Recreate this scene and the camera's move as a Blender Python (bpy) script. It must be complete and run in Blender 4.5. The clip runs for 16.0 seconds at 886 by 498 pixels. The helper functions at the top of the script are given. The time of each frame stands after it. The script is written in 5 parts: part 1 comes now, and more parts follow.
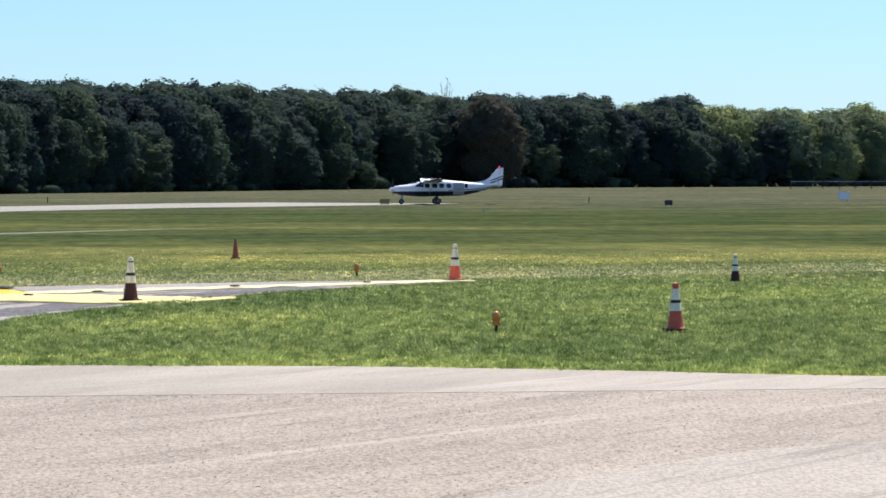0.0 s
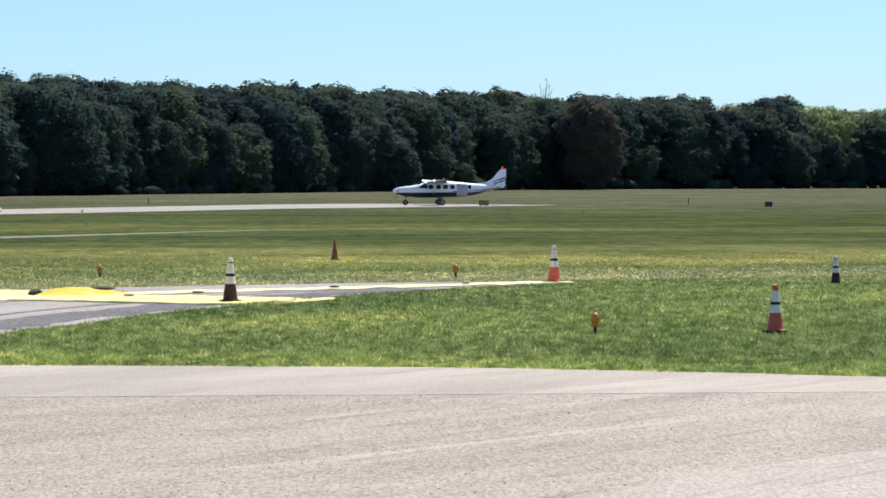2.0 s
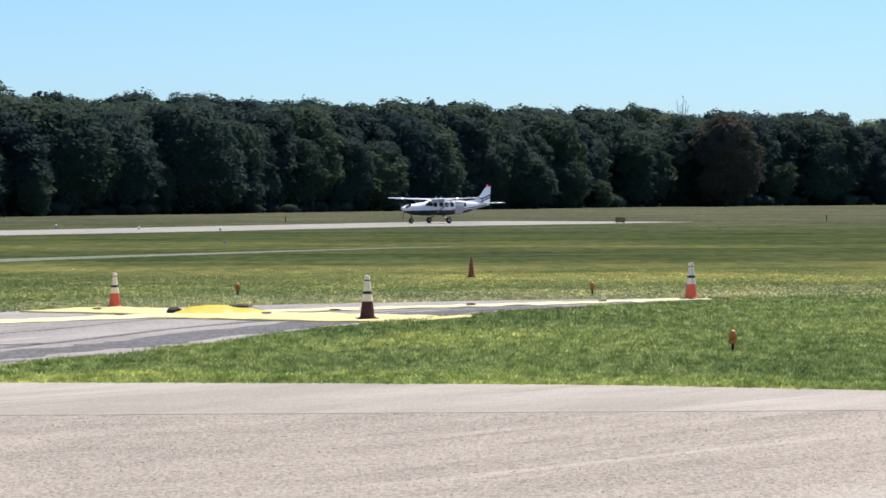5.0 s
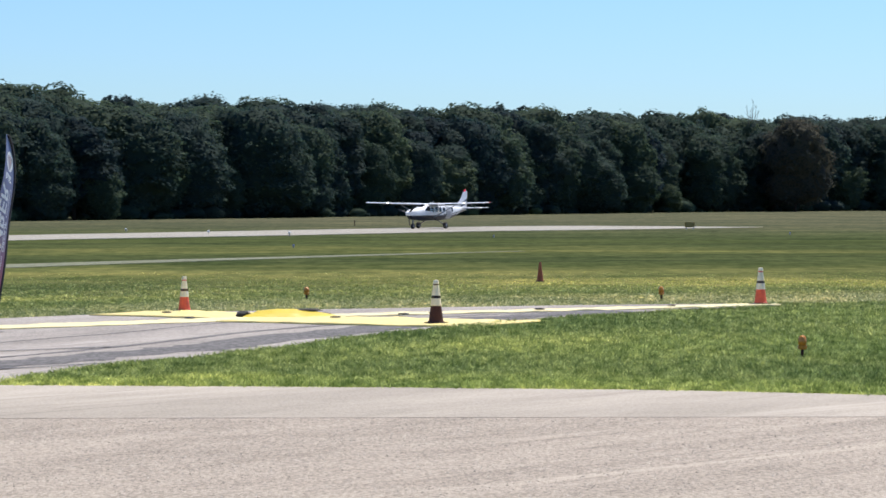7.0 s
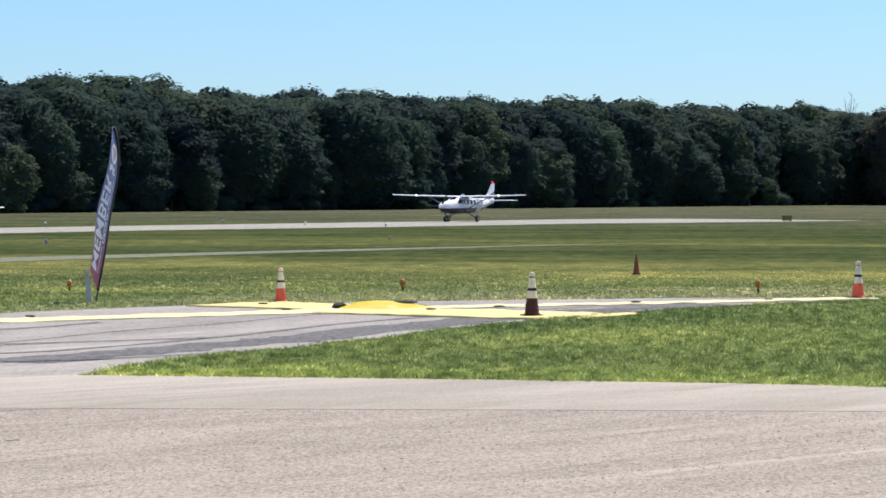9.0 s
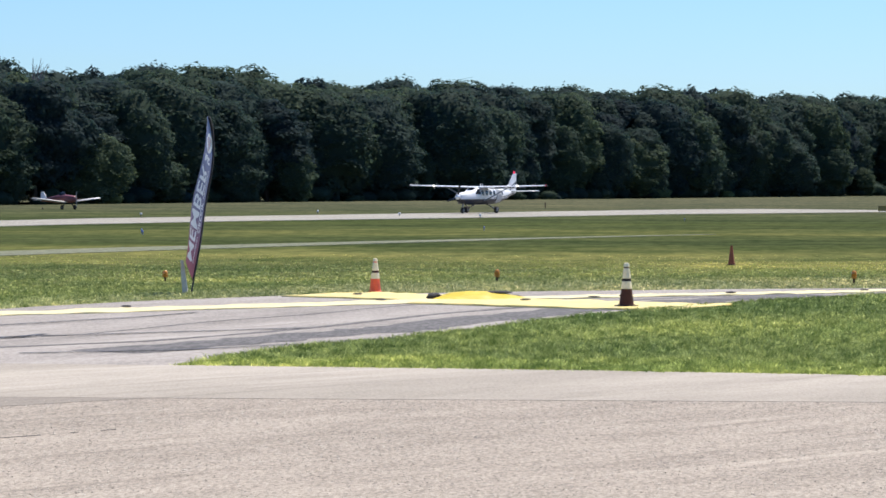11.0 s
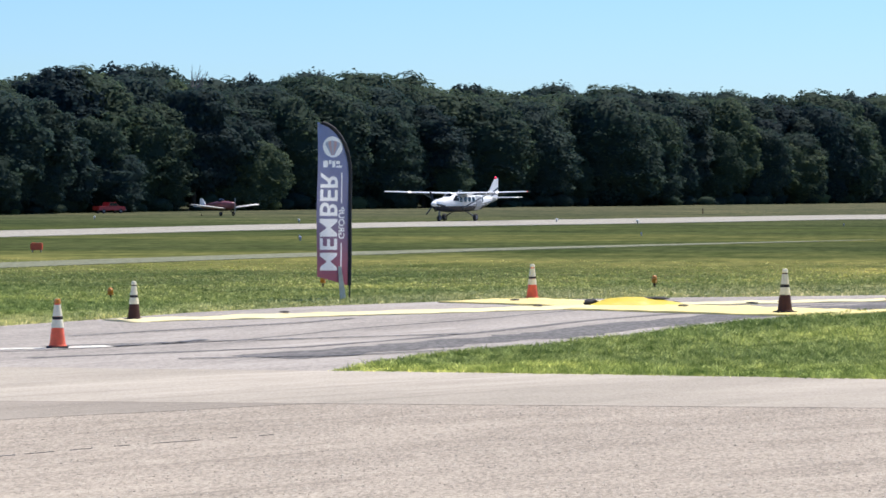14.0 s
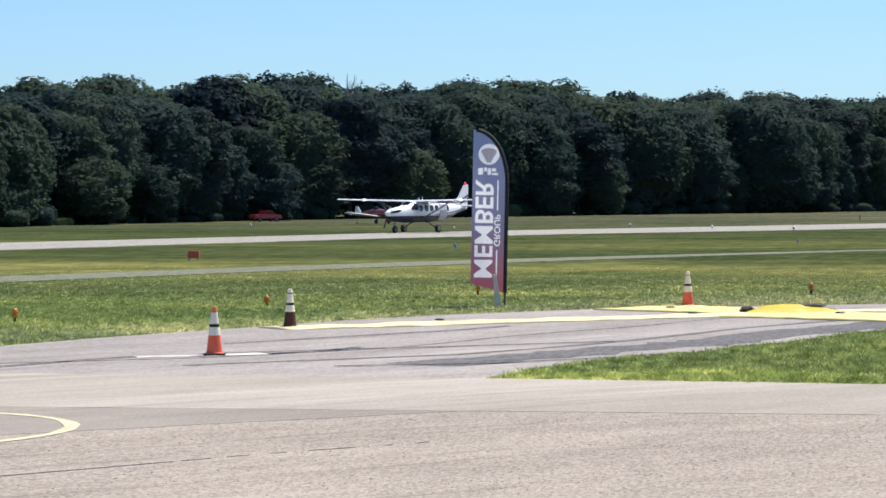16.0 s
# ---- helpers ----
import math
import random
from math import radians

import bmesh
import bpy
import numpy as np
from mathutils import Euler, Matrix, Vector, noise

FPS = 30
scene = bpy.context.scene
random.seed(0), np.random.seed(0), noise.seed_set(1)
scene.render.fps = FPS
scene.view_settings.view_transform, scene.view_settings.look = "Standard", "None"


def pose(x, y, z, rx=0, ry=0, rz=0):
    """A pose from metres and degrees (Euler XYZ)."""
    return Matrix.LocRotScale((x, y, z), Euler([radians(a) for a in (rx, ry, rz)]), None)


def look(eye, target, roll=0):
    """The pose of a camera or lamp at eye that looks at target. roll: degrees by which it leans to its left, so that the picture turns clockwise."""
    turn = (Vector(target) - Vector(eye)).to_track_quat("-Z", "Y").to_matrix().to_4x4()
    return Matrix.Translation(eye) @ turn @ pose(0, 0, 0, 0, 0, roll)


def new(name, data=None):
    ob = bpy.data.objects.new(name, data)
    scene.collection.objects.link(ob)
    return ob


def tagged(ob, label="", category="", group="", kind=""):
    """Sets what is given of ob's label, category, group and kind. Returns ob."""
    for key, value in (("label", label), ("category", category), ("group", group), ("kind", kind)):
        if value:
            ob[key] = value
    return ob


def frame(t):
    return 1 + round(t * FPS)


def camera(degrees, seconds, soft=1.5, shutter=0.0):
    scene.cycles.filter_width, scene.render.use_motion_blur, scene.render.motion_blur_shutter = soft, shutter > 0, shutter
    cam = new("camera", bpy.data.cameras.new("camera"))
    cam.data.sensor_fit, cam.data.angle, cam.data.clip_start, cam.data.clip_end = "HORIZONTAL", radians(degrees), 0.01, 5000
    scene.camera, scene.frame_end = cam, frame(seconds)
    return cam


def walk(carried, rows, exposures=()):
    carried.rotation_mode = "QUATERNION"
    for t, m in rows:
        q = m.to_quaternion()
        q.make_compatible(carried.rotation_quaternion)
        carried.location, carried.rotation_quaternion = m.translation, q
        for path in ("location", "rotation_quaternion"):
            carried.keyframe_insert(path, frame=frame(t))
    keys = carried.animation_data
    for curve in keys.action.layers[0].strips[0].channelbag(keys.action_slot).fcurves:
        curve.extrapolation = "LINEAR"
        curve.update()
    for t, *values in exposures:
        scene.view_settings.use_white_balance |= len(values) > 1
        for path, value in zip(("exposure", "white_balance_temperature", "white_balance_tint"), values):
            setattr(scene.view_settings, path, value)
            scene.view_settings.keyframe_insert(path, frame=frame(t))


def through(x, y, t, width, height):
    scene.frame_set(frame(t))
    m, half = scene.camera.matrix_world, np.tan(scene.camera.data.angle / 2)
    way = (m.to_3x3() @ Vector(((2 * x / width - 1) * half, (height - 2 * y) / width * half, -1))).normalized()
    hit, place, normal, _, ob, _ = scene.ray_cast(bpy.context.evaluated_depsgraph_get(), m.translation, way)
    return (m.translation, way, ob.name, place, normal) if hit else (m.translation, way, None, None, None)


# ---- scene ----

# ---------------------------------------------------------------- camera
EYE = (0.0, 0.0, 2.725)
CAM = [(0.0, 6.175, -1.516, 0.000), (0.5, 5.587, -1.571, -0.016), (1.0, 5.074, -1.582, -0.005), (1.5, 4.622, -1.568, -0.020),
       (2.0, 4.166, -1.491, -0.027), (2.5, 3.695, -1.386, -0.006), (3.0, 3.206, -1.286, 0.034), (3.5, 2.722, -1.204, 0.095),
       (4.0, 2.263, -1.175, 0.141), (6.5, 0.301, -1.059, 0.098), (7.0, 0.000, -1.041, 0.056), (7.5, -0.351, -1.045, 0.020),
       (8.0, -0.814, -1.059, 0.004), (8.5, -1.352, -1.122, -0.045), (9.0, -1.950, -1.199, -0.122), (11.5, -4.312, -1.421, -0.102),
       (12.0, -4.805, -1.441, -0.142), (12.5, -5.385, -1.449, -0.118), (13.0, -5.982, -1.436, -0.097), (13.5, -6.529, -1.369, -0.037),
       (14.0, -7.050, -1.277, 0.030), (14.5, -7.610, -1.214, 0.096), (15.0, -8.238, -1.203, 0.137), (15.5, -9.129, -1.182, 0.175),
       (16.0, -10.193, -1.119, 0.203)]


def aim(yaw, pitch, roll):
    """Camera pose at the eye: yaw to the right, pitch up, roll, in degrees."""
    return pose(*EYE) @ pose(0, 0, 0, 0, 0, -yaw) @ pose(0, 0, 0, 90 + pitch, 0, 0) @ pose(0, 0, 0, 0, 0, -roll)


cam = camera(17.83, 16.0, soft=1.65)
walk(cam, [(t, aim(y, p, r)) for t, y, p, r in CAM],
     exposures=[(0, 0.73), (2.5, 0.71), (4, 0.66), (7, 0.61), (9, 0.61), (11.5, 0.68), (13, 0.71), (14.5, 0.67), (16, 0.66)])

# ---------------------------------------------------------------- light
SUN_EL, SUN_AZ = radians(60), radians(36)          # azimuth from +y towards +x
world = bpy.data.worlds.new("sky")
scene.world = world
world.use_nodes = True
wn, wl = world.node_tree.nodes, world.node_tree.links
sky = wn.new("ShaderNodeTexSky")
sky.sky_type, sky.sun_disc = "NISHITA", False
sky.sun_elevation, sky.sun_rotation = SUN_EL, SUN_AZ
sky.altitude, sky.air_density, sky.dust_density, sky.ozone_density = 0, 1.0, 0.3, 3.0
tint = wn.new("ShaderNodeMix")
tint.data_type, tint.blend_type = "RGBA", "MULTIPLY"
tint.inputs[0].default_value = 1.0
tint.inputs[7].default_value = (0.70, 0.96, 1.34, 1)
wl.new(sky.outputs[0], tint.inputs[6])
wl.new(tint.outputs[2], wn["Background"].inputs[0])
wn["Background"].inputs[1].default_value = 0.072
sun = new("sun", bpy.data.lights.new("sun", "SUN"))
sun.data.energy, sun.data.angle, sun.data.color = 4.2, radians(0.53), (1.0, 0.93, 0.82)
sun.matrix_world = look((0, 0, 60), (-math.cos(SUN_EL) * math.sin(SUN_AZ), -math.cos(SUN_EL) * math.cos(SUN_AZ), 60 - math.sin(SUN_EL)))


# ---------------------------------------------------------------- materials
def ramp(nt, fac, stops):
    n = nt.nodes.new("ShaderNodeValToRGB")
    while len(n.color_ramp.elements) < len(stops):
        n.color_ramp.elements.new(0.5)
    for e, (p, c) in zip(n.color_ramp.elements, stops):
        e.position, e.color = p, (*c, 1)
    nt.links.new(fac, n.inputs[0])
    return n.outputs[0]


def noise_tex(nt, scale, detail=4, rough=0.6, vec=None, distort=0.0):
    n = nt.nodes.new("ShaderNodeTexNoise")
    n.inputs["Scale"].default_value, n.inputs["Detail"].default_value = scale, detail
    n.inputs["Roughness"].default_value, n.inputs["Distortion"].default_value = rough, distort
    if vec is not None:
        nt.links.new(vec, n.inputs["Vector"])
    return n.outputs["Fac"]


def mix(nt, fac, a, b, kind="MIX"):
    n = nt.nodes.new("ShaderNodeMix")
    n.data_type, n.blend_type = "RGBA", kind
    for s, v in ((0, fac), (6, a), (7, b)):
        if isinstance(v, (int, float)):
            n.inputs[s].default_value = v
        elif isinstance(v, tuple):
            n.inputs[s].default_value = (*v, 1)
        else:
            nt.links.new(v, n.inputs[s])
    return n.outputs[2]


def coords(nt, rot=0.0, scale=(1, 1, 1)):
    tc = nt.nodes.new("ShaderNodeTexCoord")
    vec = tc.outputs["Object"]
    for name, value in (("Rotation", (0, 0, radians(rot))), ("Scale", scale)):      # turned first, then stretched
        mp = nt.nodes.new("ShaderNodeMapping")
        mp.inputs[name].default_value = value
        nt.links.new(vec, mp.inputs["Vector"])
        vec = mp.outputs["Vector"]
    return vec


def bump(nt, bsdf, height, strength=0.3, dist=0.02):
    b = nt.nodes.new("ShaderNodeBump")
    b.inputs["Strength"].default_value, b.inputs["Distance"].default_value = strength, dist
    nt.links.new(height, b.inputs["Height"])
    nt.links.new(b.outputs[0], bsdf.inputs["Normal"])


def material(name, rough=0.6, metal=0.0):
    m = bpy.data.materials.new(name)
    m.use_nodes = True
    b = m.node_tree.nodes["Principled BSDF"]
    b.inputs["Roughness"].default_value, b.inputs["Metallic"].default_value = rough, metal
    return m, m.node_tree, b


def paint(name, color, rough=0.45, metal=0.0, wear=0.25, scale=6.0):
    """Painted or moulded surface with soft dirt and fine unevenness."""
    m, nt, b = material(name, rough, metal)
    v = coords(nt)
    n1, n2 = noise_tex(nt, scale, 5, 0.65, v), noise_tex(nt, scale * 7, 3, 0.6, v)
    dark = tuple(c * (1 - wear) for c in color)
    c = ramp(nt, n1, [(0.35, dark), (0.6, color)])
    c = mix(nt, 0.25, c, ramp(nt, n2, [(0.3, dark), (0.7, color)]))
    nt.links.new(c, b.inputs["Base Color"])
    nt.links.new(ramp(nt, n2, [(0.2, (rough * 0.8,) * 3), (0.8, (min(1, rough * 1.2),) * 3)]), b.inputs["Roughness"])
    bump(nt, b, n2, 0.08, 0.004)
    return m


def glow(name, color, strength):
    m, nt, b = material(name, 0.3)
    b.inputs["Base Color"].default_value = (*color, 1)
    b.inputs["Emission Color"].default_value = (*color, 1)
    b.inputs["Emission Strength"].default_value = strength
    return m


def grass_color(nt):
    """Colour of the mown field: bands lying across the view, part mowing, part sun and cloud shade put into the colour,
    broken by broad swathes and patches of dry tips.
    """
    sp = nt.nodes.new("ShaderNodeSeparateXYZ")
    nt.links.new(coords(nt), sp.inputs[0])
    wob = noise_tex(nt, 1.0, 2, 0.5, coords(nt, 0, (0.03, 0.03, 1)), 0.4)

    def term(a, k, c):
        n = nt.nodes.new("ShaderNodeMath")
        n.operation = "MULTIPLY_ADD"
        n.inputs[1].default_value = k
        nt.links.new(a, n.inputs[0])
        if isinstance(c, float):
            n.inputs[2].default_value = c
        else:
            nt.links.new(c, n.inputs[2])
        return n.outputs[0]

    across = term(wob, 46.0, term(sp.outputs[0], 0.15, term(sp.outputs[1], 1.0, -23.0)))
    mr = nt.nodes.new("ShaderNodeMapRange")
    mr.inputs[1].default_value, mr.inputs[2].default_value = 30, 430
    nt.links.new(across, mr.inputs[0])
    at = lambda y: (y - 30) / 400
    # the strip at 95 m holds painted sunlight, the dark bands cloud shade
    lush, dark, olive, sun_strip, grey = (0.095, 0.113, 0.044), (0.052, 0.066, 0.029), (0.062, 0.076, 0.030), (0.150, 0.150, 0.055), (0.074, 0.080, 0.048)
    a = ramp(nt, mr.outputs[0], [(at(30), lush), (at(64), lush), (at(74), (0.094, 0.106, 0.046)), (at(86), (0.100, 0.112, 0.046)), (at(95), sun_strip), (at(104), (0.120, 0.126, 0.048)), (at(116), olive), (at(128), dark),
                                 (at(142), (0.060, 0.074, 0.031)), (at(156), (0.096, 0.104, 0.040)), (at(174), (0.058, 0.072, 0.031)), (at(192), dark), (at(206), olive), (at(238), (0.048, 0.062, 0.029)), (at(268), (0.066, 0.078, 0.038)), (at(318), grey), (at(428), (0.092, 0.094, 0.060))])
    swathe = noise_tex(nt, 1.0, 3, 0.6, coords(nt, 0, (0.045, 0.09, 1)), 0.6)
    patch = noise_tex(nt, 1.0, 4, 0.65, coords(nt, 0, (0.22, 0.15, 1)), 0.5)
    a = mix(nt, 1.0, a, ramp(nt, swathe, [(0.36, (0.72, 0.78, 0.78)), (0.52, (1.0, 1.0, 1.0)), (0.66, (1.30, 1.24, 1.16))]), "MULTIPLY")
    return mix(nt, 1.0, a, ramp(nt, patch, [(0.36, (0.80, 0.86, 0.84)), (0.5, (1.0, 1.0, 1.0)), (0.64, (1.25, 1.18, 1.14))]), "MULTIPLY")


def make_ground():
    m, nt, b = material("field_grass", 1.0)
    b.inputs["Specular IOR Level"].default_value = 0.0
    col = grass_color(nt)
    fine = noise_tex(nt, 1.0, 4, 0.7, coords(nt, 0, (1.3, 0.35, 1)))
    nt.links.new(mix(nt, 1.0, col, ramp(nt, fine, [(0.36, (0.72, 0.76, 0.72)), (0.5, (1.0, 1.0, 1.0)), (0.64, (1.32, 1.28, 1.2))]), "MULTIPLY"), b.inputs["Base Color"])
    bump(nt, b, fine, 0.6, 0.1)
    return m


def make_blades():
    m, nt, b = material("grass_blades", 0.8)
    b.inputs["Specular IOR Level"].default_value = 0.15
    geo = nt.nodes.new("ShaderNodeNewGeometry")
    one = ramp(nt, geo.outputs["Random Per Island"], [(0.0, (0.60, 0.70, 0.5)), (0.5, (1.0, 1.04, 0.9)), (0.80, (1.35, 1.33, 1.2)), (0.90, (1.7, 1.62, 1.6)), (1.0, (2.4, 2.25, 2.5))])
    c = mix(nt, 1.0, grass_color(nt), one, "MULTIPLY")
    c = mix(nt, 1.0, c, (2.5, 2.5, 2.5), "MULTIPLY")
    # paler dry tips along the taxiway's far verge and the apron's edge
    sp = nt.nodes.new("ShaderNodeSeparateXYZ")
    nt.links.new(coords(nt), sp.inputs[0])

    def beyond(lines, reach):
        """1 at the paving's edge, falling to 0 that many metres out; the edge is the lower of the lines y = a + b x."""
        gaps = []
        for a, k in lines:
            lin = nt.nodes.new("ShaderNodeMath")
            lin.operation = "MULTIPLY_ADD"
            lin.inputs[1].default_value, lin.inputs[2].default_value = -k, -a
            nt.links.new(sp.outputs[0], lin.inputs[0])
            add = nt.nodes.new("ShaderNodeMath")
            nt.links.new(sp.outputs[1], add.inputs[0])
            nt.links.new(lin.outputs[0], add.inputs[1])
            gaps.append(add.outputs[0])
        top = nt.nodes.new("ShaderNodeMath")
        top.operation = "MAXIMUM"
        for i in (0, 1):
            nt.links.new(gaps[i], top.inputs[i])
        mr = nt.nodes.new("ShaderNodeMapRange")
        mr.inputs[1].default_value, mr.inputs[2].default_value = -2, 10
        nt.links.new(top.outputs[0], mr.inputs[0])
        return ramp(nt, mr.outputs[0], [(0.04, (0, 0, 0)), (0.12, (1, 1, 1)), ((2 + reach * 0.5) / 12, (0.7, 0.7, 0.7)), ((2 + reach) / 12, (0, 0, 0))])

    c = mix(nt, beyond(((79.65, 1.75), (70.4, 0.37)), 8.5), c, mix(nt, 1.0, c, (1.75, 1.48, 2.0), "MULTIPLY"))
    c = mix(nt, beyond(((40.2, -0.08), (41.2, -0.45)), 2.6), c, mix(nt, 1.0, c, (1.34, 1.30, 1.10), "MULTIPLY"))
    tuft = noise_tex(nt, 3.2, 4, 0.7, coords(nt, 0, (1, 0.5, 1)))
    c = mix(nt, 1.0, c, ramp(nt, tuft, [(0.36, (0.42, 0.52, 0.38)), (0.5, (1.0, 1.0, 0.95)), (0.62, (1.75, 1.62, 1.6))]), "MULTIPLY")
    nt.links.new(c, b.inputs["Base Color"])
    tr = nt.nodes.new("ShaderNodeBsdfTranslucent")
    nt.links.new(c, tr.inputs[0])
    ms = nt.nodes.new("ShaderNodeMixShader")
    ms.inputs[0].default_value = 0.45
    nt.links.new(b.outputs[0], ms.inputs[1])
    nt.links.new(tr.outputs[0], ms.inputs[2])
    nt.links.new(ms.outputs[0], nt.nodes["Material Output"].inputs[0])
    return m


def make_leaves(name, low, high):
    m, nt, b = material(name, 0.75)
    geo = nt.nodes.new("ShaderNodeNewGeometry")
    info = nt.nodes.new("ShaderNodeObjectInfo")
    c = ramp(nt, geo.outputs["Random Per Island"], [(0.0, tuple(x * 0.9 for x in low)), (0.6, low), (1.0, high)])
    tree = ramp(nt, info.outputs["Random"], [(0.0, (0.70, 0.82, 0.98)), (0.45, (0.95, 1.0, 0.98)), (0.75, (1.2, 1.2, 1.0)), (1.0, (1.40, 1.36, 1.1))])
    nt.links.new(mix(nt, 1.0, c, tree, "MULTIPLY"), b.inputs["Base Color"])
    b.inputs["Specular IOR Level"].default_value = 0.1
    tr = nt.nodes.new("ShaderNodeBsdfTranslucent")
    nt.links.new(b.inputs["Base Color"].links[0].from_socket, tr.inputs[0])
    ms = nt.nodes.new("ShaderNodeMixShader")
    ms.inputs[0].default_value = 0.5
    nt.links.new(b.outputs[0], ms.inputs[1])
    nt.links.new(tr.outputs[0], ms.inputs[2])
    nt.links.new(ms.outputs[0], nt.nodes["Material Output"].inputs[0])
    return m


def make_asphalt(name, dark, light, grain=9.0, speck=0.5, stain=0.35, lay=-50.0):
    """Worn asphalt: aggregate, patchy wear, and long scuffs and roller marks along the lay."""
    m, nt, b = material(name, 0.9)
    b.inputs["Specular IOR Level"].default_value = 0.15
    agg = noise_tex(nt, grain, 5, 0.72, coords(nt, 0, (1.0, 0.42, 1)))
    fine = noise_tex(nt, grain * 3, 3, 0.7, coords(nt, 0, (1.0, 0.45, 1)))
    big = noise_tex(nt, 0.30, 5, 0.62, coords(nt, lay, (0.22, 1.0, 1)), 0.6)
    mid = noise_tex(nt, 1.1, 5, 0.68, coords(nt, lay, (0.45, 1.2, 1)), 0.3)
    middle = tuple((x + y) / 2 for x, y in zip(dark, light))
    base = ramp(nt, big, [(0.38, tuple(x * 0.86 for x in dark)), (0.60, light)])
    c = mix(nt, stain, base, ramp(nt, mid, [(0.36, tuple(x * 0.85 for x in dark)), (0.5, middle), (0.64, light)]))
    c = mix(nt, speck, c, ramp(nt, agg, [(0.40, tuple(x * 0.42 for x in dark)), (0.49, middle), (0.60, tuple(min(0.9, y * 1.32) for y in light))]))
    c = mix(nt, speck * 0.4, c, ramp(nt, fine, [(0.38, tuple(x * 0.4 for x in dark)), (0.62, tuple(min(0.9, y * 1.25) for y in light))]))
    scuff = noise_tex(nt, 1.0, 4, 0.7, coords(nt, lay, (0.10, 2.6, 1)), 0.5)
    c = mix(nt, ramp(nt, scuff, [(0.58, (0, 0, 0)), (0.66, (0.42, 0.42, 0.42))]), c, tuple(x * 0.62 for x in dark))
    pale = noise_tex(nt, 1.0, 3, 0.6, coords(nt, lay + 6, (0.07, 1.5, 1)), 0.4)
    c = mix(nt, ramp(nt, pale, [(0.58, (0, 0, 0)), (0.68, (0.5, 0.5, 0.5))]), c, tuple(min(0.9, y * 1.15) for y in light))
    nt.links.new(c, b.inputs["Base Color"])
    bump(nt, b, agg, 0.5, 0.015)
    return m


M_GROUND, M_BLADE = make_ground(), make_blades()
M_LEAF = make_leaves("leaves_oak", (0.040, 0.068, 0.060), (0.070, 0.103, 0.068))
M_LEAF2 = make_leaves("leaves_pine", (0.032, 0.055, 0.057), (0.046, 0.072, 0.066))
# light bushes, and far trees with sunshine put into the leaf colour
M_LEAF3 = make_leaves("leaves_light_sunlit", (0.135, 0.175, 0.088), (0.225, 0.26, 0.135))
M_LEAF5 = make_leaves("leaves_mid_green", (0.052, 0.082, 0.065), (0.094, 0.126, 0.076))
M_BARK = paint("bark", (0.075, 0.058, 0.045), 0.9, 0, 0.4, 3)
M_APRON = make_asphalt("apron_asphalt", (0.230, 0.196, 0.159), (0.435, 0.375, 0.308), 24.0, 0.44, 0.5)
M_APRON_EDGE = make_asphalt("apron_edge", (0.325, 0.288, 0.238), (0.455, 0.405, 0.342), 24.0, 0.18, 0.3)
M_TAXI = make_asphalt("taxiway_asphalt", (0.23, 0.207, 0.187), (0.41, 0.372, 0.335), 14.0, 0.26, 0.35, -62.0)
M_TAXI_DARK = make_asphalt("taxiway_seal", (0.095, 0.09, 0.088), (0.19, 0.18, 0.175))
M_RUNWAY = make_asphalt("runway_concrete", (0.25, 0.236, 0.202), (0.375, 0.352, 0.302), 3.0)
M_PATH = make_asphalt("path_gravel", (0.135, 0.145, 0.09), (0.20, 0.205, 0.135), 3.0)
M_LINE = paint("line_paint", (0.72, 0.64, 0.40), 0.7, 0, 0.4, 3)
M_WHITE_LINE = paint("white_line_paint", (0.75, 0.72, 0.64), 0.7, 0, 0.45, 3)
M_CRACK = paint("crack_sealer", (0.085, 0.082, 0.082), 0.6)
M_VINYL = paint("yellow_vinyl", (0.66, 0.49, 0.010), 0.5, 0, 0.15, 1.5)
M_VINYL_MID = paint("mid_yellow_vinyl", (0.84, 0.67, 0.23), 0.5, 0, 0.2, 1.5)
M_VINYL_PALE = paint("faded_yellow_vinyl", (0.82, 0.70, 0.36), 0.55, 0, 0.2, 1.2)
M_WEIGHT = paint("black_weight", (0.035, 0.032, 0.03), 0.8)
M_ORANGE = paint("cone_orange", (0.88, 0.135, 0.055), 0.5, 0, 0.2, 9)
M_ORANGE_OLD = paint("cone_red_brown", (0.66, 0.11, 0.05), 0.6, 0, 0.25, 9)
M_ORANGE_DULL = paint("cone_faded_orange", (0.36, 0.10, 0.045), 0.7, 0, 0.3, 9)
M_BROWN = paint("cone_dark", (0.070, 0.024, 0.018), 0.85, 0, 0.3, 9)
M_BAND = paint("cone_white", (0.92, 0.84, 0.62), 0.6, 0, 0.2, 12)
M_RUBBER = paint("rubber", (0.028, 0.026, 0.025), 0.85)
M_AMBER = paint("amber_lens", (0.70, 0.26, 0.035), 0.25, 0, 0.25, 30)
M_STEEL = paint("weathered_steel", (0.38, 0.37, 0.35), 0.5, 0.6, 0.3, 8)
M_WHITE = paint("aircraft_white", (0.80, 0.81, 0.82), 0.3, 0, 0.06, 2)
M_NAVY = paint("aircraft_navy", (0.018, 0.020, 0.035), 0.3, 0, 0.2, 3)
M_GREY = paint("door_grey", (0.20, 0.205, 0.22), 0.5, 0, 0.2, 3)
M_DOOR = paint("jump_door_grey", (0.36, 0.37, 0.39), 0.6, 0, 0.15, 3)
# shade under the wing, put into a dark grey paint
M_UNDER = paint("wing_underside_shade", (0.075, 0.078, 0.086), 0.4, 0, 0.15, 2)
M_RED = paint("red_paint", (0.48, 0.045, 0.05), 0.35, 0, 0.2, 4)
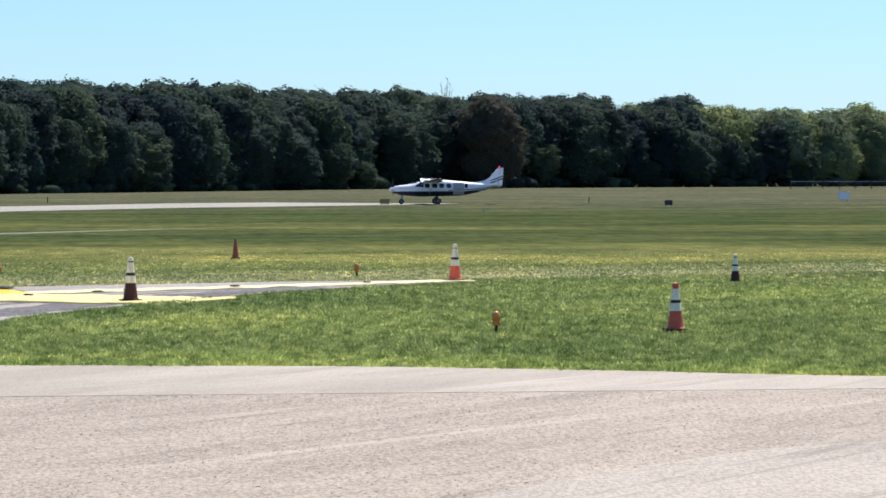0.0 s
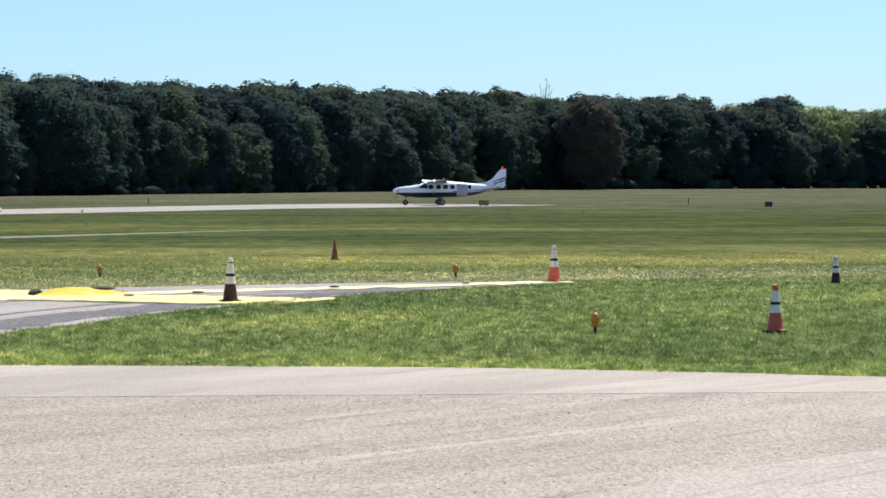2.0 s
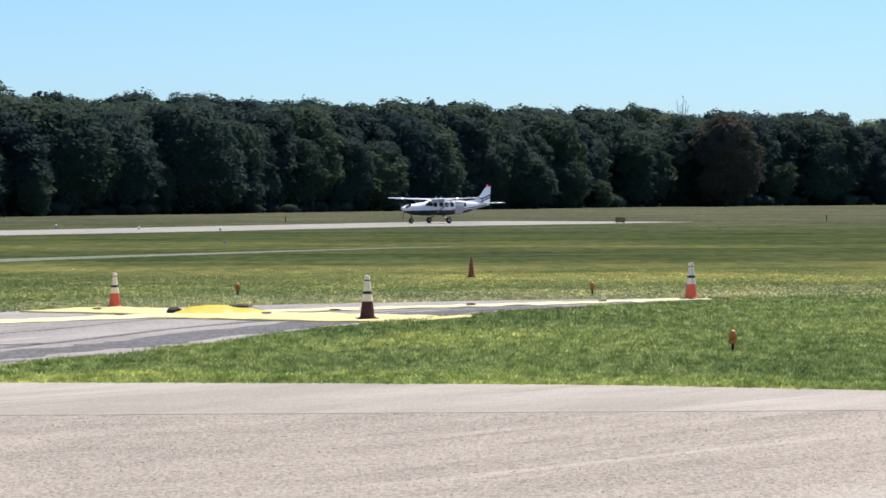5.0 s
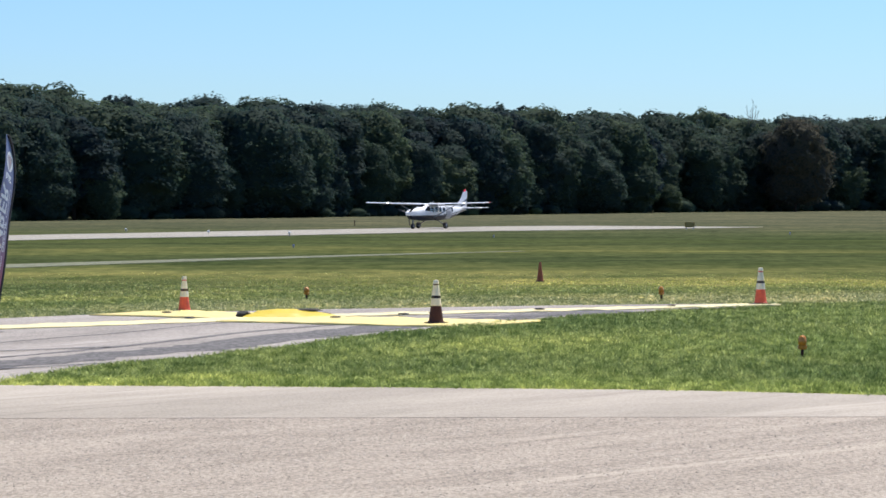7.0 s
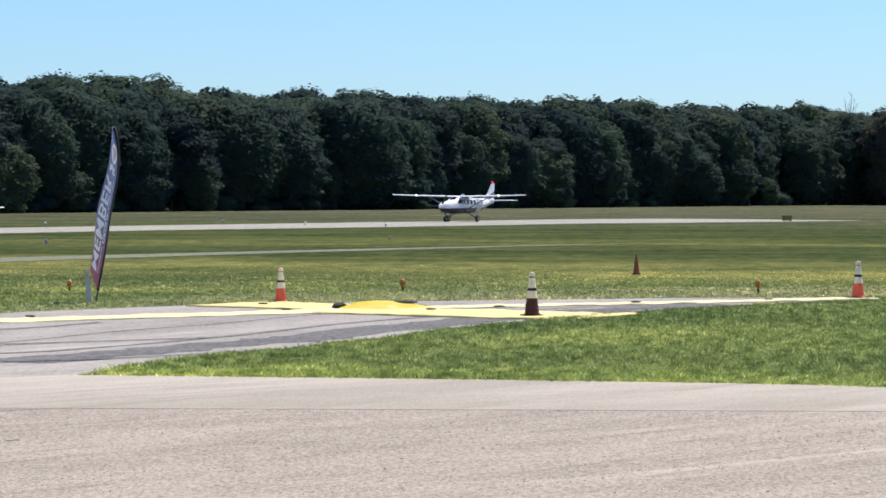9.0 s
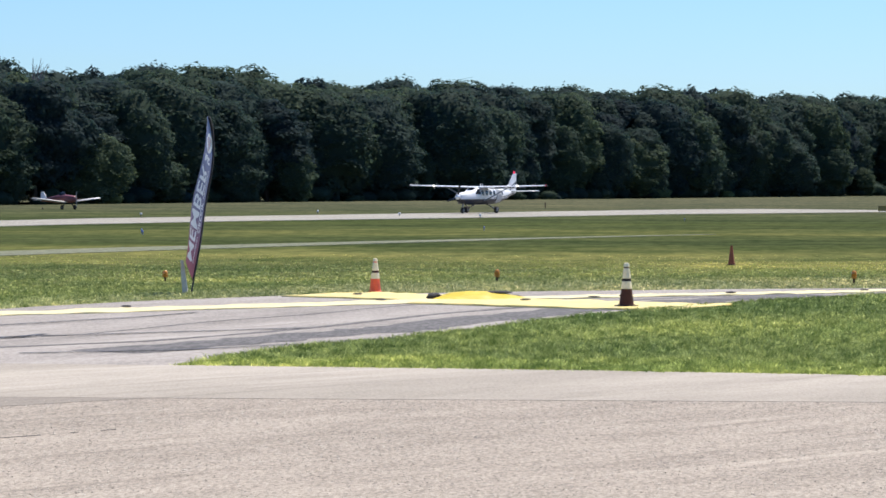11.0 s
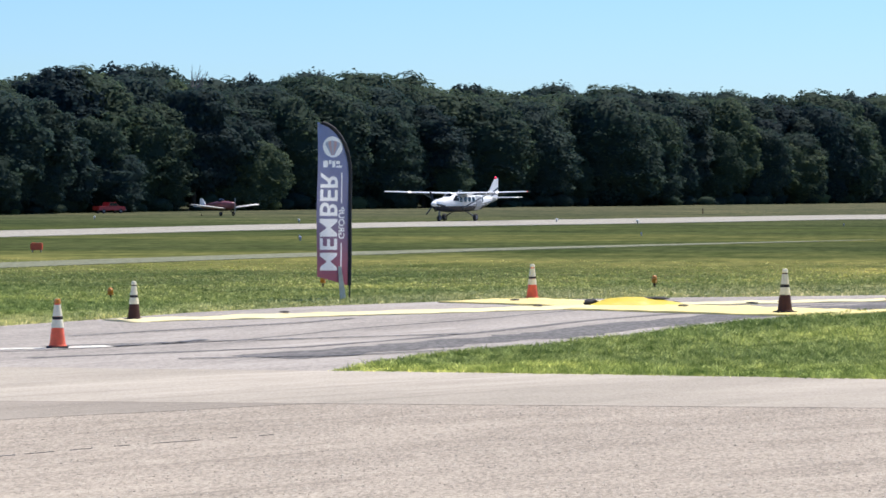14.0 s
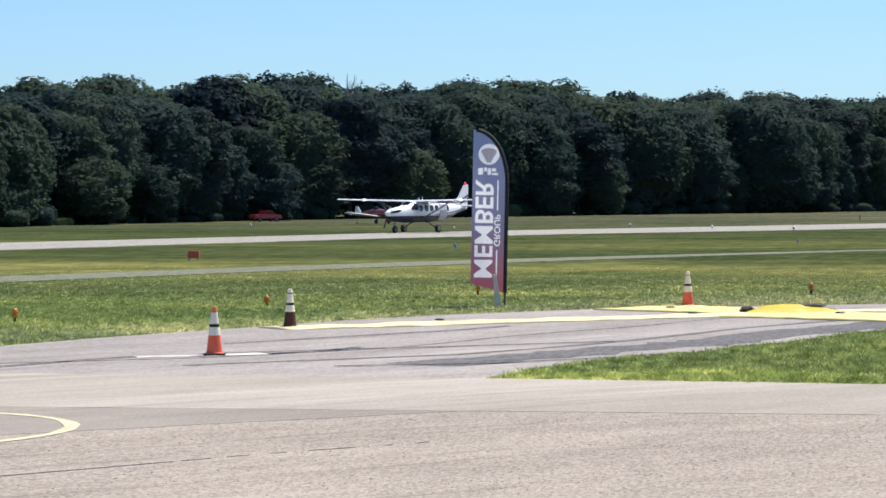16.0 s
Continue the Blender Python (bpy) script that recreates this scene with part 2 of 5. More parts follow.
M_DUSTER_W = paint("duster_white", (0.66, 0.64, 0.62), 0.5, 0, 0.3, 2)
M_DUSTER = paint("duster_grey", (0.26, 0.085, 0.085), 0.4, 0, 0.3, 3)
M_BLACK = paint("black_paint", (0.02, 0.02, 0.022), 0.4)
M_SIGN_Y = paint("sign_brown_yellow", (0.36, 0.24, 0.06), 0.5)
M_SIGN_W = paint("sign_white", (0.80, 0.81, 0.84), 0.5, 0, 0.1)
M_BLUE = paint("blue_lens", (0.30, 0.36, 0.70), 0.3)
M_SLEEVE = paint("flag_sleeve", (0.02, 0.02, 0.026), 0.8)
M_WOOD = paint("flag_base", (0.80, 0.71, 0.58), 0.7, 0, 0.3, 8)
M_GLASS, _nt, _b = material("tinted_glass", 0.06)
_b.inputs["Base Color"].default_value = (0.015, 0.018, 0.022, 1)
_b.inputs["IOR"].default_value = 1.5
M_BEACON = glow("beacon_red", (0.65, 0.03, 0.07), 0.8)
M_LANDING = glow("landing_light", (1.0, 0.98, 0.92), 1.3)
M_TIP = glow("nav_light_red", (0.6, 0.08, 0.06), 0.5)


def flag_cloth(name, stops, through=0.45):
    """Printed cloth: navy above, maroon towards the hem."""
    m, nt, b = material(name, 0.8)
    tc = nt.nodes.new("ShaderNodeTexCoord")
    sp = nt.nodes.new("ShaderNodeSeparateXYZ")
    nt.links.new(tc.outputs["Object"], sp.inputs[0])
    mr = nt.nodes.new("ShaderNodeMapRange")
    mr.inputs[1].default_value, mr.inputs[2].default_value = 0.3, 4.2
    nt.links.new(sp.outputs[2], mr.inputs[0])
    c = ramp(nt, mr.outputs[0], stops)
    weave = noise_tex(nt, 60, 2, 0.5, coords(nt))
    c = mix(nt, 0.5, c, ramp(nt, weave, [(0.3, (0.7, 0.7, 0.7)), (0.7, (1.0, 1.0, 1.0))]), "MULTIPLY")
    nt.links.new(c, b.inputs["Base Color"])
    tr = nt.nodes.new("ShaderNodeBsdfTranslucent")
    nt.links.new(c, tr.inputs[0])
    ms = nt.nodes.new("ShaderNodeMixShader")
    ms.inputs[0].default_value = through
    nt.links.new(b.outputs[0], ms.inputs[1])
    nt.links.new(tr.outputs[0], ms.inputs[2])
    nt.links.new(ms.outputs[0], nt.nodes["Material Output"].inputs[0])
    return m


M_CLOTH = flag_cloth("flag_cloth", [(0.0, (0.44, 0.12, 0.15)), (0.20, (0.34, 0.15, 0.21)), (0.42, (0.235, 0.22, 0.34)), (1.0, (0.225, 0.275, 0.47))])
M_TEXT = flag_cloth("flag_print", [(0.0, (0.93, 0.88, 0.90)), (1.0, (0.93, 0.94, 0.96))], 0.62)
M_EMBLEM = flag_cloth("emblem_grey_blue", [(0.0, (0.42, 0.45, 0.56)), (1.0, (0.42, 0.45, 0.56))])
M_EMBLEM_RED = flag_cloth("emblem_dull_red", [(0.0, (0.55, 0.38, 0.38)), (1.0, (0.55, 0.38, 0.38))])


def hull_paint():
    """Two-colour paint scheme: navy belly below a line that sweeps up towards the tail."""
    m, nt, b = material("aircraft_hull", 0.42)
    b.inputs["Specular IOR Level"].default_value = 0.3
    tc = nt.nodes.new("ShaderNodeTexCoord")
    sp = nt.nodes.new("ShaderNodeSeparateXYZ")
    nt.links.new(tc.outputs["Object"], sp.inputs[0])
    line = nt.nodes.new("ShaderNodeMath")
    line.operation = "MULTIPLY_ADD"
    line.inputs[1].default_value, line.inputs[2].default_value = 0.004, 0.0
    nt.links.new(sp.outputs[0], line.inputs[0])
    add = nt.nodes.new("ShaderNodeMath")
    nt.links.new(sp.outputs[2], add.inputs[0])
    nt.links.new(line.outputs[0], add.inputs[1])
    dirt = noise_tex(nt, 2.5, 4, 0.6, coords(nt))
    white = ramp(nt, dirt, [(0.3, (0.70, 0.71, 0.72)), (0.6, (0.80, 0.81, 0.82))])
    edge_of = nt.nodes.new("ShaderNodeMath")
    edge_of.operation = "GREATER_THAN"
    edge_of.inputs[1].default_value = 1.46
    nt.links.new(add.outputs[0], edge_of.inputs[0])
    nt.links.new(mix(nt, edge_of.outputs[0], (0.018, 0.020, 0.035), white), b.inputs["Base Color"])
    return m


M_HULL = hull_paint()


# ---------------------------------------------------------------- building helpers
def gz(y):
    """Height of the field: level near by, 0.7 m lower beyond 280 m."""
    s = min(1.0, max(0.0, (y - 80) / 200))
    return -0.7 * s * s * (3 - 2 * s)


def link_mesh(name, bm, mat, smooth=False):
    me = bpy.data.meshes.new(name)
    bm.to_mesh(me)
    bm.free()
    for m in mat if isinstance(mat, (list, tuple)) else [mat]:
        me.materials.append(m)
    if smooth:
        me.polygons.foreach_set("use_smooth", [True] * len(me.polygons))
    return new(name, me)


def part(name, bm, mat, parent, label="", smooth=False):
    ob = link_mesh(name, bm, mat, smooth)
    ob.parent = parent
    if label:
        ob["label"] = label
    return ob


def thing(name, m, label, category, group="", kind=""):
    ob = new(name)
    ob.empty_display_size = 0.2
    ob.matrix_world = m
    return tagged(ob, label, category, group, kind)


def box(bm, c, s, bev=0.0, rot=None):
    g = bmesh.ops.create_cube(bm, size=1)
    for v in g["verts"]:
        v.co = Vector((v.co.x * s[0], v.co.y * s[1], v.co.z * s[2]))
        if rot is not None:
            v.co = rot @ v.co
        v.co += Vector(c)
    if bev:
        es = list({e for v in g["verts"] for e in v.link_edges})
        bmesh.ops.bevel(bm, geom=es, offset=bev, segments=2, affect="EDGES")
    return bm


def turned(bm, prof, seg=20, m=None):
    """A surface of revolution about z from (radius, height) pairs."""
    rings = []
    for r, z in prof:
        rings.append([bm.verts.new((r * math.cos(2 * math.pi * i / seg), r * math.sin(2 * math.pi * i / seg), z)) for i in range(seg)])
    for a, b in zip(rings, rings[1:]):
        for i in range(seg):
            bm.faces.new((a[i], a[(i + 1) % seg], b[(i + 1) % seg], b[i]))
    bm.faces.new(rings[0][::-1])
    bm.faces.new(rings[-1])
    if m is not None:
        for ring in rings:
            for v in ring:
                v.co = m @ v.co
    return bm


def tube(bm, a, b, r0, r1=None, seg=8, flat=1.0):
    a, b = Vector(a), Vector(b)
    q = (b - a).to_track_quat("Z", "Y").to_matrix().to_4x4()
    m = Matrix.Translation(a) @ q @ Matrix.Diagonal((flat, 1, 1, 1))
    return turned(bm, [(r0, 0), (r0 if r1 is None else r1, (b - a).length)], seg, m)


def loft(bm, rings, cap=True):
    vs = [[bm.verts.new(p) for p in r] for r in rings]
    n = len(vs[0])
    for a, b in zip(vs, vs[1:]):
        for i in range(n):
            bm.faces.new((a[i], a[(i + 1) % n], b[(i + 1) % n], b[i]))
    if cap:
        bm.faces.new(vs[0][::-1])
        bm.faces.new(vs[-1])
    bmesh.ops.recalc_face_normals(bm, faces=bm.faces)
    return bm


def inside(poly, x, y):
    """Which of the points lie in the polygon (arrays)."""
    r = np.zeros(len(x), bool)
    n = len(poly)
    for i in range(n):
        (x0, y0), (x1, y1) = poly[i], poly[(i + 1) % n]
        if y0 != y1:
            r ^= ((y0 > y) != (y1 > y)) & (x < (x1 - x0) * (y - y0) / (y1 - y0) + x0)
    return r


def wavy(line, step=0.5, amp=0.06):
    """A polyline cut into short steps with an uneven edge."""
    out = []
    for (x0, y0), (x1, y1) in zip(line, line[1:]):
        n = max(1, int(math.hypot(x1 - x0, y1 - y0) / step))
        for i in range(n):
            x, y = x0 + (x1 - x0) * i / n, y0 + (y1 - y0) * i / n
            k = amp * noise.noise((x * 0.9, y * 0.9, 3.1)) + amp * 0.6 * noise.noise((x * 4, y * 4, 7.7))
            out.append((x, y + k * 2))
    out.append(line[-1])
    return out


def sheet(name, edge_a, edge_b, mat, top, label, category, thick=0.12, across=6):
    """A paved sheet between two edges of equal length, following the field, with a visible thickness at the rim."""
    bm = bmesh.new()
    rows = []
    for (ax, ay), (bx, by) in zip(edge_a, edge_b):
        row = []
        for k in range(across + 1):
            f = k / across
            x, y = ax + (bx - ax) * f, ay + (by - ay) * f
            row.append(bm.verts.new((x, y, gz(y) + top)))
        rows.append(row)
    for a, b in zip(rows, rows[1:]):
        for i in range(across):
            bm.faces.new((a[i], a[i + 1], b[i + 1], b[i]))
    bmesh.ops.recalc_face_normals(bm, faces=bm.faces)
    if sum(f.normal.z for f in bm.faces) < 0:
        bmesh.ops.reverse_faces(bm, faces=bm.faces)
    rim = [e for e in bm.edges if e.is_boundary]
    ext = bmesh.ops.extrude_edge_only(bm, edges=rim)
    for v in ext["geom"]:
        if isinstance(v, bmesh.types.BMVert):
            v.co.z -= thick
    return tagged(link_mesh(name, bm, mat), label, category, kind="structure")


def resample(line, n):
    d = [0.0]
    for (x0, y0), (x1, y1) in zip(line, line[1:]):
        d.append(d[-1] + math.hypot(x1 - x0, y1 - y0))
    s = np.linspace(0, d[-1], n)
    return list(zip(np.interp(s, d, [p[0] for p in line]), np.interp(s, d, [p[1] for p in line])))


# ---------------------------------------------------------------- ground and paving
def build_ground():
    bm = bmesh.new()
    ys = [-120, -40, 0, 20, 30, 40, 50, 60, 70, 80] + [80 + 10 * i for i in range(1, 25)] + [350, 420, 520, 700, 1000, 1600, 2600, 4000]
    xs = [-2500, -900, -400, -200, -120, -80, -60, -40, -20, 0, 20, 40, 60, 90, 140, 220, 400, 900, 2500]
    g = [[bm.verts.new((x, y, gz(y))) for x in xs] for y in ys]
    for a, b in zip(g, g[1:]):
        for i in range(len(xs) - 1):
            bm.faces.new((a[i], a[i + 1], b[i + 1], b[i]))
    tagged(link_mesh("ground", bm, M_GROUND, True), "wide mown airfield grass, dry bands and cloud-dappled light in its colour", "grass field", kind="structure")


build_ground()
APRON_EDGE = [(-60, 42.5), (-30, 41.6), (-20, 41.2), (-12, 40.9), (-6.7, 40.6), (-3, 40.3), (0.1, 39.95), (3.3, 39.4), (5.9, 38.5), (8, 37.5), (10, 36.75), (16, 34.0), (30, 27.0), (60, 12.0)]
TAXI_FAR = [(-40, 38.5), (-22, 41.5), (-18.2, 45), (-16.8, 48.5), (-15.7, 51.9), (-14.2, 55.5), (-12.8, 59.2), (-10.8, 62.6), (-7.8, 66.0), (-2.1, 68.9), (2.2, 70.6), (5.1, 71.5), (8.6, 71.9)]
TAXI_NEAR = [(-6.0, 38.5), (-6.7, 40.6), (-5.9, 44.4), (-4.3, 47.7), (-3.5, 49.8), (-2.6, 51.9), (-1.7, 54.6), (-0.2, 58.0), (1.1, 60.7), (3.3, 64.8), (6.2, 68.5), (7.7, 69.9), (8.8, 71.5)]
RW_NEAR = [(-75, 60), (-62, 100), (-48.7, 142), (-44.5, 168), (-39.5, 196), (-31.0, 224), (-21.5, 242), (-12.5, 258), (-3, 276), (5, 289), (12.7, 296), (21, 304), (29, 314), (37, 324)]
RW_FAR = [(-98, 60), (-76, 110), (-59.8, 170), (-53.5, 203), (-46.5, 240), (-35.2, 266), (-21.5, 289), (-10.5, 307), (3.4, 331), (13.7, 341), (20, 339), (26, 334), (32, 328), (37, 326)]
P2_NEAR = [(-60, 22), (-29.1, 84.5), (-24.8, 95), (-19.1, 107.8), (-11.7, 123.5), (-3.1, 140.6), (4.5, 155)]
P2_FAR = [(-64, 22), (-31.4, 90.2), (-26.6, 102), (-20.4, 115), (-12.4, 129.0), (-3.3, 144.0), (4.3, 155.6)]

n = 140
edge = wavy(resample(APRON_EDGE, 130), 0.45, 0.05)
apron_in = [(x, min(y - 0.9, 34.55 + 0.012 * x)) for x, y in edge]
sheet("apron", [(x * 1.15, -60) for x, y in edge], apron_in, M_APRON, 0.03, "worn pale grey asphalt apron with fine aggregate", "apron", across=24)
sheet("apron_border", apron_in, edge, M_APRON_EDGE, 0.034, "paler smooth asphalt border along the apron's grass edge", "apron", across=4)
taxi_far, taxi_near = wavy(resample(TAXI_FAR, n), 0.6, 0.05), wavy(resample(TAXI_NEAR, n), 0.6, 0.05)
taxi_far, taxi_near = resample(taxi_far, n), resample(taxi_near, n)
sheet("taxiway", taxi_far, taxi_near, M_TAXI, 0.022, "grey patched asphalt taxiway", "taxiway", across=10)
sheet("runway", wavy(resample(RW_NEAR, 90), 9, 0.2)[:89], resample(RW_FAR, 89), M_RUNWAY, 0.03, "long pale concrete runway across the field", "runway")
sheet("far_path", resample(P2_NEAR, 60), resample(P2_FAR, 60), M_PATH, 0.02, "narrow pale gravel track through the grass", "track", across=2)


def band_on(name, centre, width, mat, top, label, category="line", parent=None):
    """A thin painted or sealed line along a path."""
    a, b = [], []
    for i, (x, y) in enumerate(centre):
        x0, y0 = centre[max(0, i - 1)]
        x1, y1 = centre[min(len(centre) - 1, i + 1)]
        l = math.hypot(x1 - x0, y1 - y0)
        w = width / 2 * (0.75 + 0.5 * noise.noise((x * 1.3, y * 1.3, 2.0)) + 0.25)
        nx, ny = -(y1 - y0) / l * w, (x1 - x0) / l * w
        a.append((x + nx, y + ny))
        b.append((x - nx, y - ny))
    return sheet(name, a, b, mat, top, label, category, 0.004, 1)


arc = [(-12.56 + 2.6 * math.cos(a), 30.75 + 2.75 * math.sin(a)) for a in np.linspace(-math.pi, math.pi, 60)]
band_on("painted_circle", arc, 0.17, M_LINE, 0.040, "faded yellow circle painted on the apron", "line marking")
# dark sealed streaks along the taxiway's near side
for off, wid in ((0.11, 1.35), (0.235, 0.22), (0.45, 0.08)):
    c = [(nx + (fx - nx) * (off + 0.03 * noise.noise((i * 0.06, off * 9, 0))), ny + (fy - ny) * (off + 0.03 * noise.noise((i * 0.06, off * 9, 0)))) for i, ((fx, fy), (nx, ny)) in enumerate(zip(taxi_far, taxi_near))]
    band_on("sealer_streak", c[22:118], wid, M_TAXI_DARK, 0.027, "dark sealed streak along the taxiway asphalt", "pavement patch")
band_on("white_line", resample([(-13.36, 45.33), (-12.41, 45.77), (-11.43, 46.55)], 24), 0.42, M_WHITE_LINE, 0.032, "worn white line painted on the taxiway", "line marking")
for pts, w in (([(-15.69, 41.31), (-14.71, 42.42), (-14.10, 43.98), (-13.39, 45.32)], 0.09), ([(-11.33, 46.39), (-10.72, 47.31), (-10.20, 48.61)], 0.12), ([(-12.87, 49.43), (-11.68, 51.54), (-9.67, 54.78), (-8.86, 56.76)], 0.09), ([(-9.5, 43.2), (-7.2, 44.2), (-5.5, 46)], 0.10), ([(-12.5, 46.2), (-10.7, 47.6), (-9.4, 48.5), (-6, 51)], 0.12)):
    band_on("pavement_crack", resample(pts, 50), w, M_CRACK, 0.042, "thin dark crack filled with sealer", "crack")
M_PATCH = make_asphalt("asphalt_patch", (0.255, 0.222, 0.185), (0.335, 0.295, 0.248), 24.0, 0.2, 0.3)
sheet("pavement_patch", wavy([(-14.0, 27.0), (-10, 30.8), (-6.0, 34.42)], 0.4, 0.03), resample(wavy([(-14.0, 34.34), (-10, 34.40), (-6.0, 34.46)], 0.4, 0.02), len(wavy([(-14.0, 27.0), (-10, 30.8), (-6.0, 34.42)], 0.4, 0.03))), M_PATCH, 0.034, "smooth darker wedge of newer asphalt on the apron", "pavement patch", 0.004, 4)
arc = wavy(resample([(2.76, 23.35), (3.44, 24.26), (4.70, 25.70), (6.08, 27.11), (7.19, 27.76), (10.19, 28.26)], 20), 0.4, 0.03)
M_PALE = make_asphalt("pale_asphalt", (0.28, 0.247, 0.207), (0.45, 0.40, 0.338), 24.0, 0.38, 0.4)
sheet("pavement_patch", arc, [(x + 0.4, 17.0) for x, y in arc], M_PALE, 0.034, "paler worn lane of asphalt with a curved edge", "pavement patch", 0.004, 6)
seam = resample([(-9.21, 25.56), (-8.98, 25.86), (-8.46, 26.54), (-7.88, 27.32), (-6.96, 28.56), (-5.57, 30.09)], 60)
for i0, i1 in ((0, 26), (26, 31), (32, 36), (38, 41), (43, 50), (53, 55), (57, 60)):
    band_on("pavement_crack", seam[i0:i1], 0.034 if i0 < 20 else 0.016, M_CRACK, 0.036, "broken hairline crack across the apron", "crack")


# ---------------------------------------------------------------- grass
M_SOIL = paint("bare_soil", (0.085, 0.066, 0.048), 0.95, 0, 0.5, 5)
band_on("soil_fringe", [(x, y + 0.06) for x, y in edge[4:]], 0.22, M_SOIL, 0.012, "thin strip of bare soil along the apron edge", "soil")
band_on("soil_fringe", taxi_near[2:-2], 0.20, M_SOIL, 0.012, "thin strip of bare soil along the taxiway edge", "soil")


def build_grass():
    rng = np.random.default_rng(5)
    apron_poly = edge + [(80, -70), (-80, -70)]
    taxi_poly = taxi_far + taxi_near[::-1]
    path_poly = P2_NEAR + P2_FAR[::-1]
    P, W, Hh = [], [], []
    cnt = 560000
    ys = np.linspace(30, 106, 400)
    dens = ys * (38 / ys) ** 2.7 * np.clip((106 - ys) / 36, 0, 1)
    y = np.interp(rng.uniform(0, 1, cnt), np.cumsum(dens) / dens.sum(), ys)
    x = y * rng.uniform(-0.36, 0.29, cnt)
    keep = ~inside(apron_poly, x, y) & ~inside(taxi_poly, x, y) & ~inside(path_poly, x, y)
    x, y = x[keep], y[keep]
    tall = 0.65 + 0.9 * np.sin(x * 1.7 + np.sin(y * 0.9)) * np.sin(y * 1.1 + x * 0.3) * 0.5 + rng.uniform(0, 0.5, len(x))
    P.append(np.stack([x, y], 1)); W.append(0.013 * (y / 38)); Hh.append(0.084 * tall * np.clip((106 - y) / 50, 0.2, 1))
    # ragged fringe hanging over the paving's edges
    for line, per in ((edge, 170), (taxi_near, 90)):
        for (x0, y0), (x1, y1) in zip(line, line[1:]):
            if (line is edge and -6.4 < x0 < 13) or (line is taxi_near and y0 > 41.6):
                cnt = int(per * math.hypot(x1 - x0, y1 - y0))
                f = rng.uniform(0, 1, cnt)
                dx, dy = (x1 - x0), (y1 - y0)
                side = rng.normal(0.05, 0.10, cnt)
                P.append(np.stack([x0 + dx * f + (side if line is taxi_near else 0), y0 + dy * f + (0 if line is taxi_near else side)], 1))
                W.append(np.full(cnt, 0.014)); Hh.append(rng.uniform(0.04, 0.12, cnt) * (0.6 + 0.8 * abs(noise.noise((x0 * 2.3, y0 * 2.3, 1)))))
    P, W, Hh = np.concatenate(P), np.concatenate(W), np.concatenate(Hh)
    B = 2
    P, W, Hh = np.repeat(P, B, 0), np.repeat(W, B), np.repeat(Hh, B)
    N = len(P)
    P = P + rng.normal(0, 0.02, (N, 2))
    s = np.clip((P[:, 1] - 80) / 200, 0, 1)
    z = -0.7 * s * s * (3 - 2 * s)
    a = rng.uniform(0, math.pi, N)
    dx, dy = np.cos(a) * W, np.sin(a) * W * 0.5
    lean = rng.normal(0, 0.85, (N, 2)) * Hh[:, None]
    h = Hh * rng.uniform(0.55, 1.25, N)
    V = np.zeros((N, 3, 3))
    V[:, 0] = np.stack([P[:, 0] - dx, P[:, 1] - dy, z - 0.01], 1)
    V[:, 1] = np.stack([P[:, 0] + dx, P[:, 1] + dy, z - 0.01], 1)
    V[:, 2] = np.stack([P[:, 0] + lean[:, 0], P[:, 1] + lean[:, 1], z + h], 1)
    me = bpy.data.meshes.new("grass")
    me.vertices.add(3 * N)
    me.loops.add(3 * N)
    me.polygons.add(N)
    me.vertices.foreach_set("co", V.ravel())
    me.loops.foreach_set("vertex_index", np.arange(3 * N))
    me.polygons.foreach_set("loop_start", np.arange(0, 3 * N, 3))
    me.update()
    me.validate()
    me.materials.append(M_BLADE)
    tagged(new("grass", me), "short green grass with pale dry tips beside the paving", "grass", kind="stuff")


build_grass()


